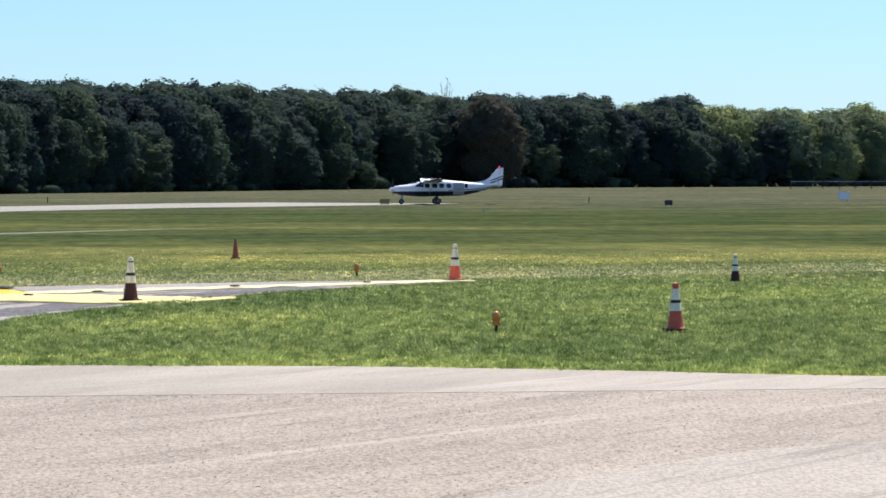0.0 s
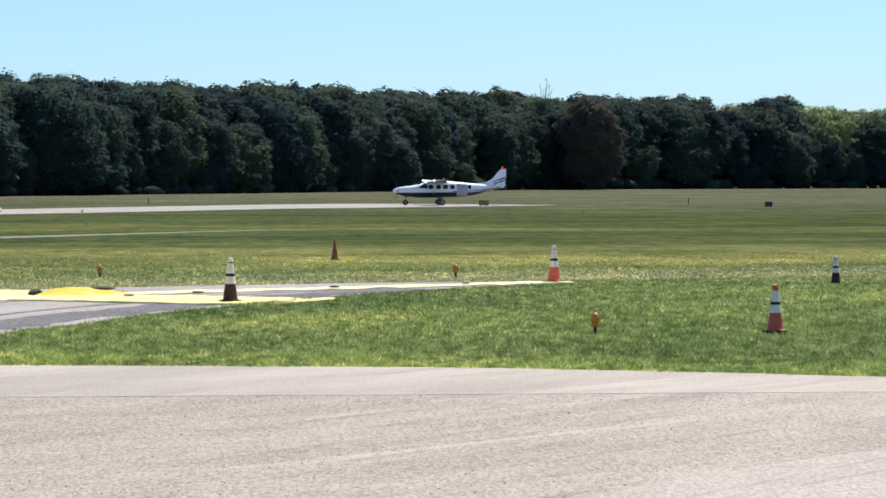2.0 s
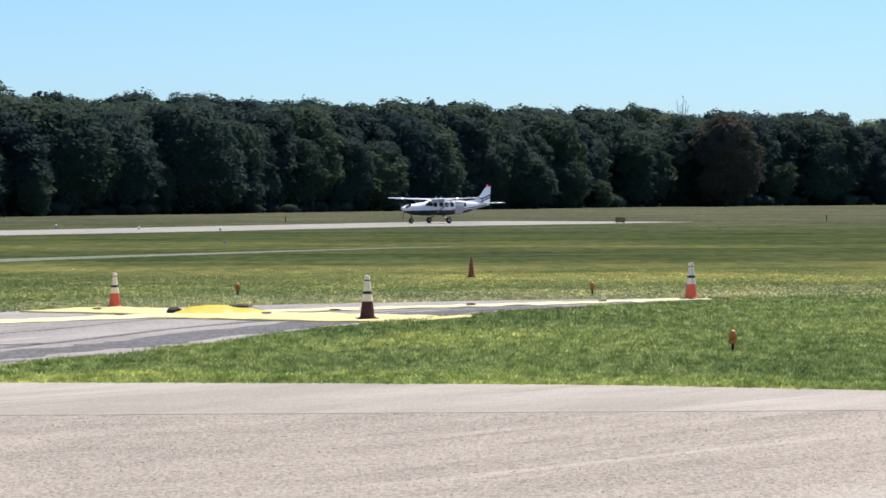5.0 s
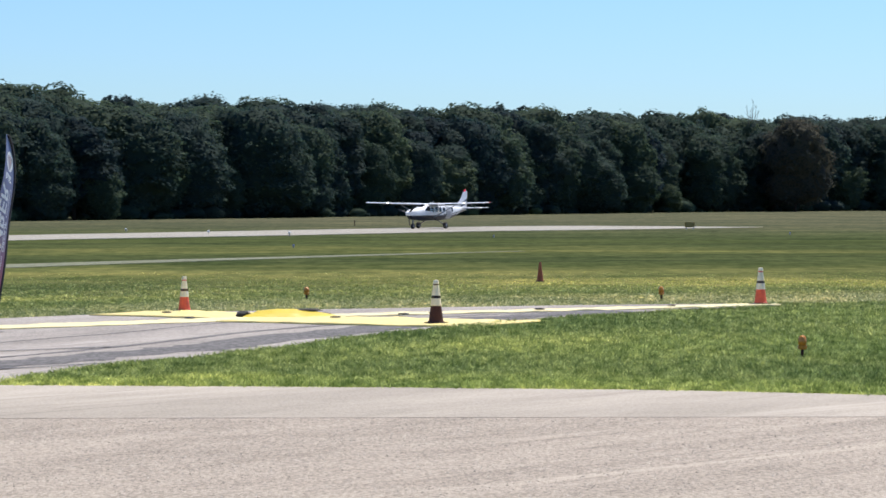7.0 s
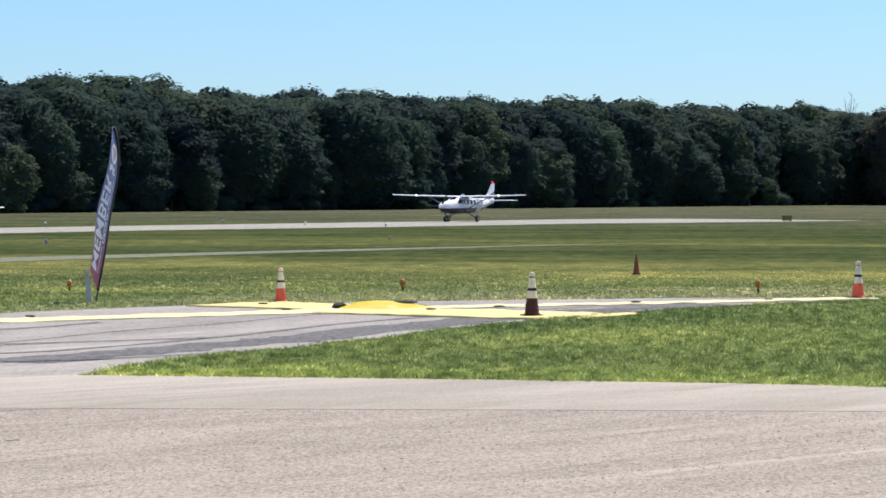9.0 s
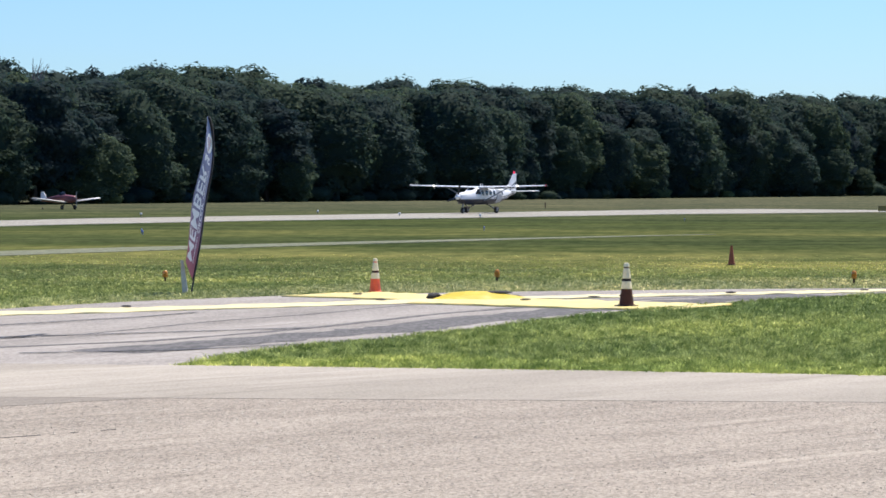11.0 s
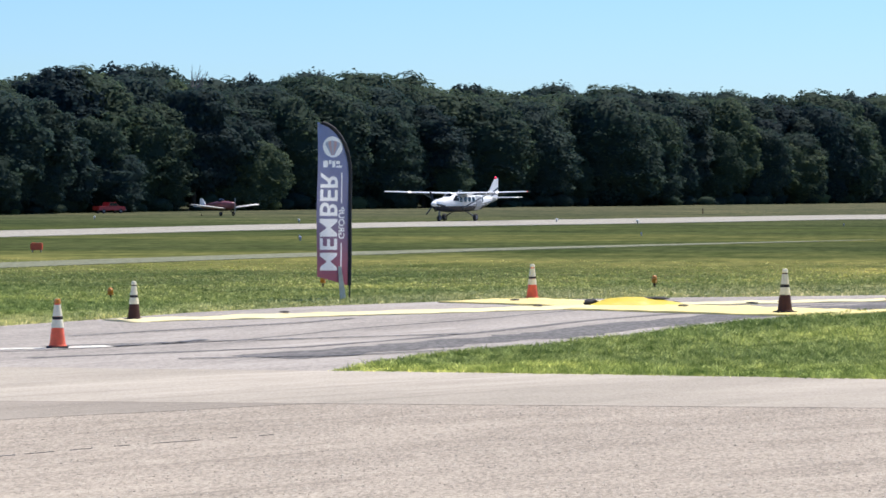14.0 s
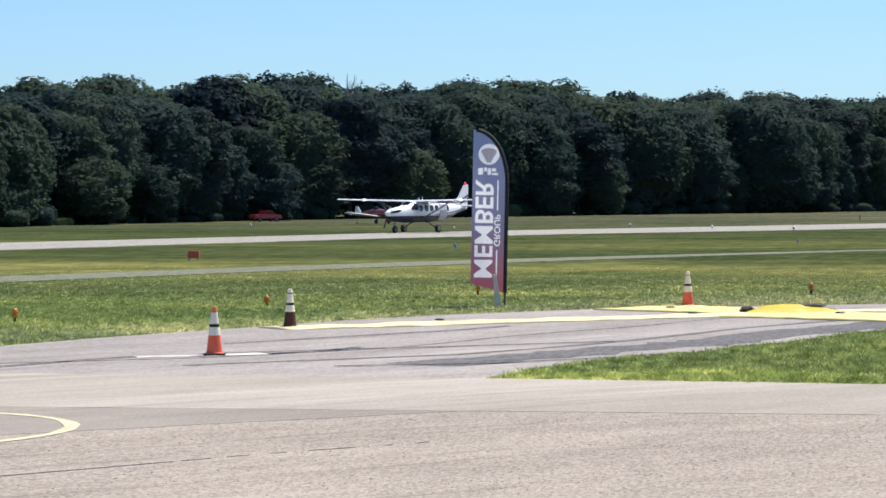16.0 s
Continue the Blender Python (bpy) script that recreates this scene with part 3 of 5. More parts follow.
def build_grit():
    """Aggregate standing proud of the worn apron: thousands of small angular stones."""
    m, nt, b = material("grit", 0.9)
    b.inputs["Specular IOR Level"].default_value = 0.15
    geo = nt.nodes.new("ShaderNodeNewGeometry")
    c = ramp(nt, geo.outputs["Random Per Island"], [(0.0, (0.17, 0.15, 0.125)), (0.3, (0.28, 0.25, 0.21)), (0.7, (0.44, 0.395, 0.33)), (1.0, (0.55, 0.50, 0.42))])
    nt.links.new(c, b.inputs["Base Color"])
    rng = np.random.default_rng(12)
    cnt = 36000
    y = np.sqrt(rng.uniform(20.5 ** 2, 36 ** 2, cnt))
    x = y * rng.uniform(-0.36, 0.29, cnt)
    worn = np.sin(x * 0.9 + y * 1.7) * np.sin(x * 0.5 - y * 2.6 + 1) * 0.35 + 0.75
    bare = y > 34.4 + 0.012 * x
    keep = (rng.uniform(0, 1, cnt) < np.where(bare, 0.16, worn)) & inside(edge + [(80, -70), (-80, -70)], x, y + 0.15)
    x, y = x[keep], y[keep]
    N = len(x)
    r = 0.008 + 0.013 * rng.uniform(0, 1, N) ** 2
    a0 = rng.uniform(0, 6.283, N)
    V = np.zeros((N, 5, 3))
    for k in range(4):
        q = r * rng.uniform(0.7, 1.3, N)
        V[:, k] = np.stack([x + q * np.cos(a0 + k * 1.571), y + q * np.sin(a0 + k * 1.571), np.full(N, 0.028)], 1)
    V[:, 4] = np.stack([x + rng.normal(0, 0.3, N) * r, y + rng.normal(0, 0.3, N) * r, 0.032 + r * rng.uniform(0.15, 0.4, N)], 1)
    T = np.array([[0, 1, 4], [1, 2, 4], [2, 3, 4], [3, 0, 4]])[None] + 5 * np.arange(N)[:, None, None]
    me = bpy.data.meshes.new("loose_grit")
    me.from_pydata(V.reshape(-1, 3).tolist(), [], T.reshape(-1, 3).tolist())
    me.materials.append(m)
    tagged(new("loose_grit", me), "fine pale and dark stones in the worn apron surface", "grit", kind="stuff")


build_grit()


# ---------------------------------------------------------------- trees
def raw_mesh(name, V, T, mat):
    me = bpy.data.meshes.new(name)
    me.vertices.add(len(V))
    me.loops.add(3 * len(T))
    me.polygons.add(len(T))
    me.vertices.foreach_set("co", np.asarray(V, float).ravel())
    me.loops.foreach_set("vertex_index", np.asarray(T).ravel())
    me.polygons.foreach_set("loop_start", np.arange(0, 3 * len(T), 3))
    me.update()
    me.validate()
    me.materials.append(mat)
    return me


def globe(level):
    bm = bmesh.new()
    bmesh.ops.create_icosphere(bm, subdivisions=level, radius=1)
    V = np.array([v.co[:] for v in bm.verts])
    T = np.array([[v.index for v in f.verts] for f in bm.faces])
    bm.free()
    return V, T


GLOBES = {k: globe(k) for k in (2, 3, 5)}


def crown_form(V, seed, height, spread, low, pine):
    """Points of a billowing crown: a full-bodied dome, swollen into boughs of a few metres and clumps of one."""
    f = V[:, 2]
    ring = np.sqrt(np.maximum(1e-6, 1 - f * f))
    a = np.arctan2(V[:, 1], V[:, 0])
    rng = np.random.default_rng(seed)
    p1, p2, p3 = rng.uniform(0, 6.28, 3)
    wide = np.where(f > 0, np.maximum(0, 1 - np.abs(f) ** (2.1 if pine else 2.6)) ** 0.5, np.maximum(0, 1 - np.abs(f) ** 3.4) ** 0.45)
    wide = wide * (1 + 0.14 * np.sin(2 * a + p1 + f) + 0.10 * np.sin(3 * a + p2 - 2 * f))
    mid, half = height * (1 + low) / 2, height * (1 - low) / 2
    lean = rng.uniform(-0.12, 0.12, 2) * spread
    P = np.stack([V[:, 0] / ring * wide * spread + lean[0] * f, V[:, 1] / ring * wide * spread + lean[1] * f, mid + half * 0.96 * f], 1)
    k = height / 20
    d = np.empty(len(P))
    for i, p in enumerate(P):
        q = p / k
        big = noise.noise((q[0] / 4.6 + seed, q[1] / 4.6, q[2] / 3.2))
        mid_n = noise.noise((q[0] / 2.0, q[1] / 2.0 + seed, q[2] / 1.35))
        d[i] = k * (1.35 - 3.6 * abs(big) + 1.25 * mid_n + 0.5 * noise.noise((q[0] / 0.8, q[1] / 0.8, q[2] / 0.7 + seed)))
    n = V * np.array([1, 1, 0.8])
    return P + n * d[:, None], n


def crown_mesh(name, seed, mat, height, spread, low, leaves, pine=False, core_level=3):
    """A crown: an inner mass that stops the light, clad in thousands of loose leaf sprays that follow its boughs."""
    rng = np.random.default_rng(seed)
    V5, T5 = GLOBES[5]
    P, n = crown_form(V5, seed, height, spread, low, pine)
    A, B, C = P[T5[:, 0]], P[T5[:, 1]], P[T5[:, 2]]
    cr = np.cross(B - A, C - A)
    area = np.linalg.norm(cr, axis=1)
    nor = cr / (area[:, None] + 1e-9)
    weight = area * np.where(nor[:, 2] < -0.55, 0.35, 1.0) * (np.abs(V5[T5[:, 0], 2]) < 0.985)
    pick = rng.choice(len(T5), leaves, p=weight / weight.sum())
    u, v = rng.uniform(0, 1, (2, leaves, 1))
    flip = u + v > 1
    u, v = np.where(flip, 1 - u, u), np.where(flip, 1 - v, v)
    k = height / 20
    at = A[pick] + (B - A)[pick] * u + (C - A)[pick] * v
    up = nor[pick] + 0.22 * rng.standard_normal((leaves, 3)) + np.array([0, 0, 0.35])
    up /= np.linalg.norm(up, axis=1)[:, None]
    at = at + nor[pick] * (np.minimum(0.55, rng.exponential(0.18, (leaves, 1))) - 0.12) * k
    t1 = np.cross(up, rng.standard_normal((leaves, 3)))
    t1 /= np.linalg.norm(t1, axis=1)[:, None] + 1e-6
    t2 = np.cross(up, t1)
    sz = rng.uniform(0.15, 0.36, (leaves, 1)) * max(0.5, k)
    tri = np.stack([at - t1 * sz, at + t1 * sz, at + t2 * sz * 1.5], 1).reshape(-1, 3)
    Vc, Tc = GLOBES[core_level]
    Pc, nc = crown_form(Vc, seed, height, spread, low, pine)
    core = Pc - nc * 0.5 * k
    return raw_mesh(name, np.concatenate([tri, core]), np.concatenate([np.arange(3 * leaves).reshape(-1, 3), Tc + 3 * leaves]), mat)


def trunk_mesh(name, seed, height):
    rng = random.Random(seed)
    bm = bmesh.new()
    x = y = 0.0
    rings = []
    for i in range(6):
        f = i / 5
        r = 0.26 * (1 - f) ** 0.8 + 0.04
        rings.append([(x + r * math.cos(a), y + r * math.sin(a), height * 0.85 * f) for a in [k * math.pi / 4 for k in range(8)]])
        x, y = x + rng.uniform(-0.25, 0.25), y + rng.uniform(-0.25, 0.25)
    loft(bm, rings)
    for i in range(6):
        h = height * rng.uniform(0.25, 0.7)
        a = rng.uniform(0, 6.28)
        tube(bm, (0, 0, h), (math.cos(a) * height * 0.15, math.sin(a) * height * 0.15, h + height * 0.12), 0.10, 0.03, 6)
    me = bpy.data.meshes.new(name)
    bm.to_mesh(me)
    bm.free()
    me.materials.append(M_BARK)
    return me


VAR = []
for i in range(12):
    pine = i in (2, 5, 8, 10)
    VAR.append((crown_mesh("crown", 40 + i, M_LEAF2 if pine else M_LEAF, 20, 3.9 if pine else 5.0 + 0.3 * (i % 4), 0.16 if pine else (0.12 if i == 4 else 0.03), 7200, pine), trunk_mesh("trunk", 70 + i, 20), pine))
LIGHT = [(crown_mesh("crown", 90 + i, M_LEAF3, 20, 5.6, 0.05, 6000), trunk_mesh("trunk", 95 + i, 20), False) for i in range(3)]
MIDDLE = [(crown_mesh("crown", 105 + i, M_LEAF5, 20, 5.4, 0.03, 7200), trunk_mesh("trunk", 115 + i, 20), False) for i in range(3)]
BUSH = [crown_mesh("foliage", 120 + i, M_LEAF3 if i == 2 else M_LEAF, 3.2, 1.9, 0.0, 700, False, 2) for i in range(3)]

WOOD_EDGE = [(-150, 150), (-125, 205), (-106, 276), (-98, 330), (-88, 375), (-62, 430), (-18, 510), (26, 600), (62, 668), (112, 722), (210, 785), (330, 840)]
# the wood's skyline: bearing from the apron in degrees, rise over distance
SKYLINE = [(-19.00, 0.0395), (-18.30, 0.0405), (-17.74, 0.0384), (-16.73, 0.0416), (-16.10, 0.0384), (-14.57, 0.0432), (-13.94, 0.0396), (-13.20, 0.0422), (-12.57, 0.0388), (-11.49, 0.0401), (-10.74, 0.0375), (-10.00, 0.0386), (-9.14, 0.0418), (-7.94, 0.0393), (-7.48, 0.0380), (-6.68, 0.0360), (-6.54, 0.0355), (-5.88, 0.0339), (-5.86, 0.0331), (-5.09, 0.0368), (-5.01, 0.0366), (-4.41, 0.0351), (-3.82, 0.0348), (-3.73, 0.0350), (-3.25, 0.0332), (-3.16, 0.0336), (-1.87, 0.0342), (-0.73, 0.0332), (-0.04, 0.0320), (1.10, 0.0344), (2.02, 0.0316), (2.82, 0.0307), (3.61, 0.0301), (3.85, 0.0299), (4.07, 0.0289), (4.58, 0.0301), (5.44, 0.0303), (5.90, 0.0277), (7.39, 0.0291), (8.19, 0.0277), (9.33, 0.0281), (10.02, 0.0265), (10.81, 0.0280), (11.50, 0.0268), (12.18, 0.0236), (12.52, 0.0250), (13.42, 0.0235), (14.32, 0.0251), (14.99, 0.0230)]


def skyline(x, y):
    """How high a tree at this place stands when it reaches the skyline."""
    bearing = math.degrees(math.atan2(x, y))
    rise = float(np.interp(bearing, [p[0] for p in SKYLINE], [p[1] for p in SKYLINE]))
    return EYE[2] + rise * math.hypot(x, y) - gz(y)


def tree(var, x, y, h, turn, label, wide=1.0):
    crown, trunk, pine = var
    t = thing("tree", pose(x, y, gz(y) - 0.05, 0, 0, turn), label, "tree", "trees along the edge of the airfield")
    for nm, me in (("trunk", trunk), ("crown", crown)):
        o = new(nm, me)
        o.parent = t
        s = h / 20
        o.scale = (s * wide, s * wide, s)
    return t


def build_wood():
    rng = random.Random(11)
    pts = resample(WOOD_EDGE, 400)
    total = sum(math.dist(a, b) for a, b in zip(pts, pts[1:]))

    def stand(s, back):
        i = min(398, int(s / total * 399))
        (x, y), (x1, y1) = pts[i], pts[i + 1]
        l = math.dist((x, y), (x1, y1))
        return x - (y1 - y) / l * back, y + (x1 - x) / l * back

    # rows from the wood's edge inwards: gap, depth, least and greatest share of the skyline's height
    for row, (gap, back, least, most) in enumerate(((17.0, 0.0, 0.26, 0.58), (7.6, 1.5, 0.60, 0.96), (7.8, 8.0, 0.86, 1.0), (8.2, 16.0, 0.92, 1.02))):
        s = rng.uniform(0, 5)
        while s < total:
            x, y = stand(s, back + rng.uniform(-2.4, 2.4))
            bearing = math.degrees(math.atan2(x, y))
            share = rng.uniform(least, most)
            if bearing > 9.5 and row == 1:
                share *= 0.82
            # right-hand end of the wood: sun painted in by the lighter leaves
            bright = bearing > 12.9 + (0.6 if row == 1 else 0) or (row > 1 and rng.random() < (bearing - 8.8) / 4.2)
            # beyond bearing 1 the larger mid-green share imitates haze over distant trees
            mid_tone = rng.random() < (0.30 if bearing < -10.5 else 0.10 if bearing < 1 else 0.36)
            v = rng.choice(LIGHT if bright else MIDDLE if mid_tone else VAR)
            while row == 0 and v[2]:
                v = rng.choice(VAR)
            h = skyline(x, y) * share * 0.985
            lab = "light green leafy tree with sunlight put into its leaf colour" if bright else ("mid-green broadleaf woodland tree, lighter tone standing for haze far off" if v in MIDDLE else "dark green pine standing in the wood's edge" if v[2] else "dark green broadleaf tree in dense woodland edge")
            if row == 0:
                lab = "low young leafy tree in front of the wood"
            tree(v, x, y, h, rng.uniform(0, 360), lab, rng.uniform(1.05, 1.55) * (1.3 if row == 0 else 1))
            s += gap * rng.uniform(0.75, 1.25) * (1.2 if y > 600 else 1) * (2.0 if not -24 < bearing < 20 else 1)
    s = 0.0
    while s < total:
        x, y = stand(s, rng.uniform(-2.6, 0.6))
        b = new("bush", BUSH[2] if rng.random() < 0.06 else rng.choice(BUSH[:2]))
        k = rng.uniform(0.25, 0.85) * (1.25 if y > 600 else 1)
        b.matrix_world = pose(x, y, gz(y) - 0.2, 0, 0, rng.uniform(0, 360)) @ Matrix.Diagonal((k * rng.uniform(1.1, 2.2), k * rng.uniform(1.1, 2.0), k, 1))
        tagged(b, "low leafy bush at the foot of the trees", "bush", "bushes along the wood")
        s += rng.uniform(2.2, 4.4) * (1.4 if y > 600 else 1)


build_wood()


def build_snag(x, y, h, seed):
    """A bare tree: forked thin limbs."""
    rng = random.Random(seed)
    t = thing("bare_tree", pose(x, y, gz(y)), "leafless pale grey tree standing above the wood", "tree")
    part("trunk", tube(bmesh.new(), (0, 0, 0), (0.3, 0, h * 0.72), 0.22, 0.10, 8), M_SNAG, t)
    for i in range(9):
        a, z = rng.uniform(0, 6.28), h * rng.uniform(0.6, 0.74)
        tip = Vector((0.3 + math.cos(a) * rng.uniform(0.8, 2.4), math.sin(a) * 1.5, h * rng.uniform(0.86, 1.0)))
        bm = tube(bmesh.new(), (0.25, 0, z), tip, 0.08, 0.03, 6)
        for k in range(4):
            p = Vector((0.25, 0, z)).lerp(tip, rng.uniform(0.4, 0.95))
            tube(bm, p, p + Vector((rng.uniform(-0.9, 0.9), rng.uniform(-0.6, 0.6), rng.uniform(0.4, 1.3))), 0.04, 0.015, 5)
        part("limb", bm, M_SNAG, t)


M_SNAG = paint("bare_bark", (0.24, 0.21, 0.19), 0.9, 0, 0.3, 3)
build_snag(-84.5, 392, 21.5, 1)
build_snag(75, 688, 27.0, 2)
M_LEAF4 = make_leaves("leaves_brownish", (0.056, 0.060, 0.056), (0.086, 0.082, 0.070))
RUSSET = (crown_mesh("crown", 140, M_LEAF4, 20, 5.2, 0.06, 6000), trunk_mesh("trunk", 141, 20), False)
tree(RUSSET, 84, 674, 22.0, 40, "reddish-brown broadleaf tree in the dark woodland edge", 1.15)


# ---------------------------------------------------------------- cones and lights
def traffic_cone(x, y, h, body, label, base=True, bands=True, turn=0.0, lean=0.0, top=None):
    h *= 0.95
    t = thing("traffic_cone", pose(x, y, gz(y) + 0.025, lean, 0, turn), label, "traffic cone", "traffic cones on the field")
    w = 0.20 * h
    r = lambda f: (0.175 - 0.125 * f) * h
    if base:
        bm = box(bmesh.new(), (0, 0, 0.02 * h), (0.46 * h, 0.46 * h, 0.04 * h), 0.012 * h)
        part("base", bm, M_RUBBER, t, "black rubber base")
    z0 = 0.04 * h
    up = lambda f: z0 + f * (h - z0)
    bm = turned(bmesh.new(), [(r(0) * 1.12, z0), (r(0) * 1.1, z0 + 0.02 * h), (r(0.03), up(0.03)), (r(0.5), up(0.5)), (r(0.96), up(0.96)), (r(1) * 0.8, up(1.0))], 24)
    part("body", bm, body, t, smooth=False)
    if bands:
        for a, b in ((0.40, 0.58), (0.65, 0.90)):
            bm = turned(bmesh.new(), [(r(a) + 0.004, up(a)), (r(a) + 0.006, up(a + 0.01)), (r(b) + 0.006, up(b - 0.01)), (r(b) + 0.004, up(b))], 24)
            part("reflective_band", bm, M_BAND, t, "white reflective band")
        part("collar", turned(bmesh.new(), [(r(0.585) + 0.004, up(0.585)), (r(0.6) + 0.008, up(0.6)), (r(0.645) + 0.008, up(0.645))], 24), M_RUBBER, t, "dark collar between the bands")
        bm = turned(bmesh.new(), [(r(0.92) + 0.008, up(0.93)), (r(0.92) + 0.012, up(0.95)), (r(1) + 0.006, up(1.02)), (r(1) * 0.6, up(1.03))], 16)
        part("tip", bm, top or body, t)
    return t


traffic_cone(-12.18, 46.0, 0.84, M_ORANGE, "orange traffic cone with two white bands on the taxiway", turn=12, top=M_AMBER)
traffic_cone(-13.19, 55.8, 0.80, M_BROWN, "dark brown traffic cone with two white bands on the yellow marker", turn=30, top=M_BAND)
traffic_cone(-6.17, 67.3, 0.85, M_ORANGE, "orange traffic cone with two white bands by yellow vinyl", turn=5, top=M_BAND)
traffic_cone(-0.15, 60.5, 0.96, M_BROWN, "tall dark brown traffic cone with white bands at the taxiway edge", turn=20, top=M_BAND)
traffic_cone(8.01, 71.2, 0.95, M_ORANGE, "bright orange traffic cone with white bands at the marker's end", turn=40, top=M_BAND)
traffic_cone(9.25, 48.1, 0.84, M_ORANGE_OLD, "red-orange traffic cone with white bands standing in grass", turn=15)
traffic_cone(14.84, 69.3, 0.72, M_BROWN, "small black and white banded cone standing in grass", base=False, top=M_BAND)
traffic_cone(3.13, 91.0, 0.66, M_ORANGE_DULL, "plain dull orange cone far out on the grass", bands=False)


def edge_light(x, y, h):
    t = thing("taxiway_light", pose(x, y, gz(y)), "amber taxiway edge light on a short dark stake in grass", "taxiway light", "taxiway edge lights")
    part("stake", turned(bmesh.new(), [(0.03, -0.02), (0.025, h * 0.45)], 10), M_BROWN, t)
    part("housing", turned(bmesh.new(), [(0.05, h * 0.40), (0.075, h * 0.44), (0.075, h * 0.55), (0.06, h * 0.58)], 16), M_AMBER, t)
    part("lens", turned(bmesh.new(), [(0.068, h * 0.58), (0.072, h * 0.75), (0.062, h * 0.9), (0.035, h * 0.98), (0.01, h)], 16), M_AMBER, t, "amber glass lens", True)


for x, y, h in ((6.06, 47.6, 0.40), (5.8, 75.0, 0.36), (-16.2, 66.1, 0.30), (-19.5, 57.2, 0.34), (-12.5, 74.8, 0.30), (-3.65, 75.5, 0.34)):
    edge_light(x, y, h)


# ---------------------------------------------------------------- yellow marker
def strip_mesh(a, b, width, seed, humps=0.03):
    """A limp vinyl strip from a to b with ripples and a ragged hem."""
    a, b = Vector((*a, 0)), Vector((*b, 0))
    d = (b - a).normalized()
    s = Vector((-d.y, d.x, 0))
    n, mcount = max(12, int((b - a).length / 0.25)), 8
    bm = bmesh.new()
    rows = []
    for i in range(n + 1):
        p = a + (b - a) * (i / n)
        row = []
        for j in range(mcount + 1):
            o = (j / mcount - 0.5) * width * (1 + 0.12 * noise.noise((i * 0.21, seed, 0)))
            q = p + s * (o + 0.15 * noise.noise((i * 0.13, seed, 4)))
            z = 0.035 + humps * (0.5 + noise.noise((q.x * 1.6, q.y * 1.6, seed))) + 0.01 * noise.noise((q.x * 7, q.y * 7, seed))
            row.append(bm.verts.new((q.x, q.y, max(0.031, z))))
        rows.append(row)
    for r0, r1 in zip(rows, rows[1:]):
        for j in range(mcount):
            bm.faces.new((r0[j], r0[j + 1], r1[j + 1], r1[j]))
    bmesh.ops.recalc_face_normals(bm, faces=bm.faces)
    ext = bmesh.ops.extrude_edge_only(bm, edges=[e for e in bm.edges if e.is_boundary])
    for v in ext["geom"]:
        if isinstance(v, bmesh.types.BMVert):
            v.co.z = 0.024
    return bm


MC = (-3.4, 63.9)
marker = thing("closed_taxiway_marker", pose(0, 0, 0), "yellow vinyl cross laid on the taxiway, crumpled in the middle", "pavement marker")
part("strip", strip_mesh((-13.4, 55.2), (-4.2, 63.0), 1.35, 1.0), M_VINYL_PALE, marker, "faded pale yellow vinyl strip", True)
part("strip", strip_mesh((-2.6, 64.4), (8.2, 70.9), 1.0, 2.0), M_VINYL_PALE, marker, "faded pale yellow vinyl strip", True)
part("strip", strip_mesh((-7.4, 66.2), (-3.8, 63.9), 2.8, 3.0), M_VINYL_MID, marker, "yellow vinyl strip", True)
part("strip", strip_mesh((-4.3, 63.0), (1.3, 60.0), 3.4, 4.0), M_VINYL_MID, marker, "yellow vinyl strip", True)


def crumple():
    """The bunched-up vinyl: a long low ruffled mound."""
    bm = bmesh.new()
    nu, nv = 40, 14
    rows = []
    for i in range(nu + 1):
        u = i / nu
        row = []
        for j in range(nv + 1):
            v = j / nv
            e = math.sin(math.pi * min(1, u * 1.05)) ** 0.6 * math.sin(math.pi * v) ** 0.7
            x, y = u * 2.15 - 1.125, (v - 0.5) * 1.0
            z = 0.185 * e * (1 - 0.40 * u) + 0.035 * e * noise.noise((u * 4, v * 3, 1)) + 0.014 * e * noise.noise((u * 14, v * 7, 5))
            row.append(bm.verts.new((x + 0.08 * noise.noise((u * 7, v * 7, 9)), y + 0.3 * u, max(0, z))))
        rows.append(row)
    for a, b in zip(rows, rows[1:]):
        for j in range(nv):
            bm.faces.new((a[j], b[j], b[j + 1], a[j + 1]))
    for v in bm.verts:
        v.co = Vector((v.co.x + MC[0], v.co.y + MC[1], v.co.z + 0.04))
    bmesh.ops.recalc_face_normals(bm, faces=bm.faces)
    return bm


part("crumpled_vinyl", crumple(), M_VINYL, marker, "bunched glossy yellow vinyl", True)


def dark_fold(cx, cy, cz, lx, ly, lz, seed):
    bm = bmesh.new()
    bmesh.ops.create_uvsphere(bm, u_segments=18, v_segments=8, radius=1)
    for v in bm.verts:
        k = 1 + 0.35 * noise.noise((v.co.x * 2.3 + seed, v.co.y * 2, v.co.z * 2))
        v.co = Vector((cx + v.co.x * lx * k, cy + v.co.y * ly * k, cz + v.co.z * lz * k + 0.02 * v.co.x))
    return bm


part("opening", dark_fold(MC[0] + 0.18, MC[1] + 0.24, 0.165, 0.46, 0.13, 0.042, 2.0), M_WEIGHT, marker, "black inner side of the vinyl", True)
part("tied_end", dark_fold(MC[0] - 1.12, MC[1] - 0.15, 0.10, 0.16, 0.16, 0.075, 5.0), M_WEIGHT, marker, "dark tied end of the vinyl", True)


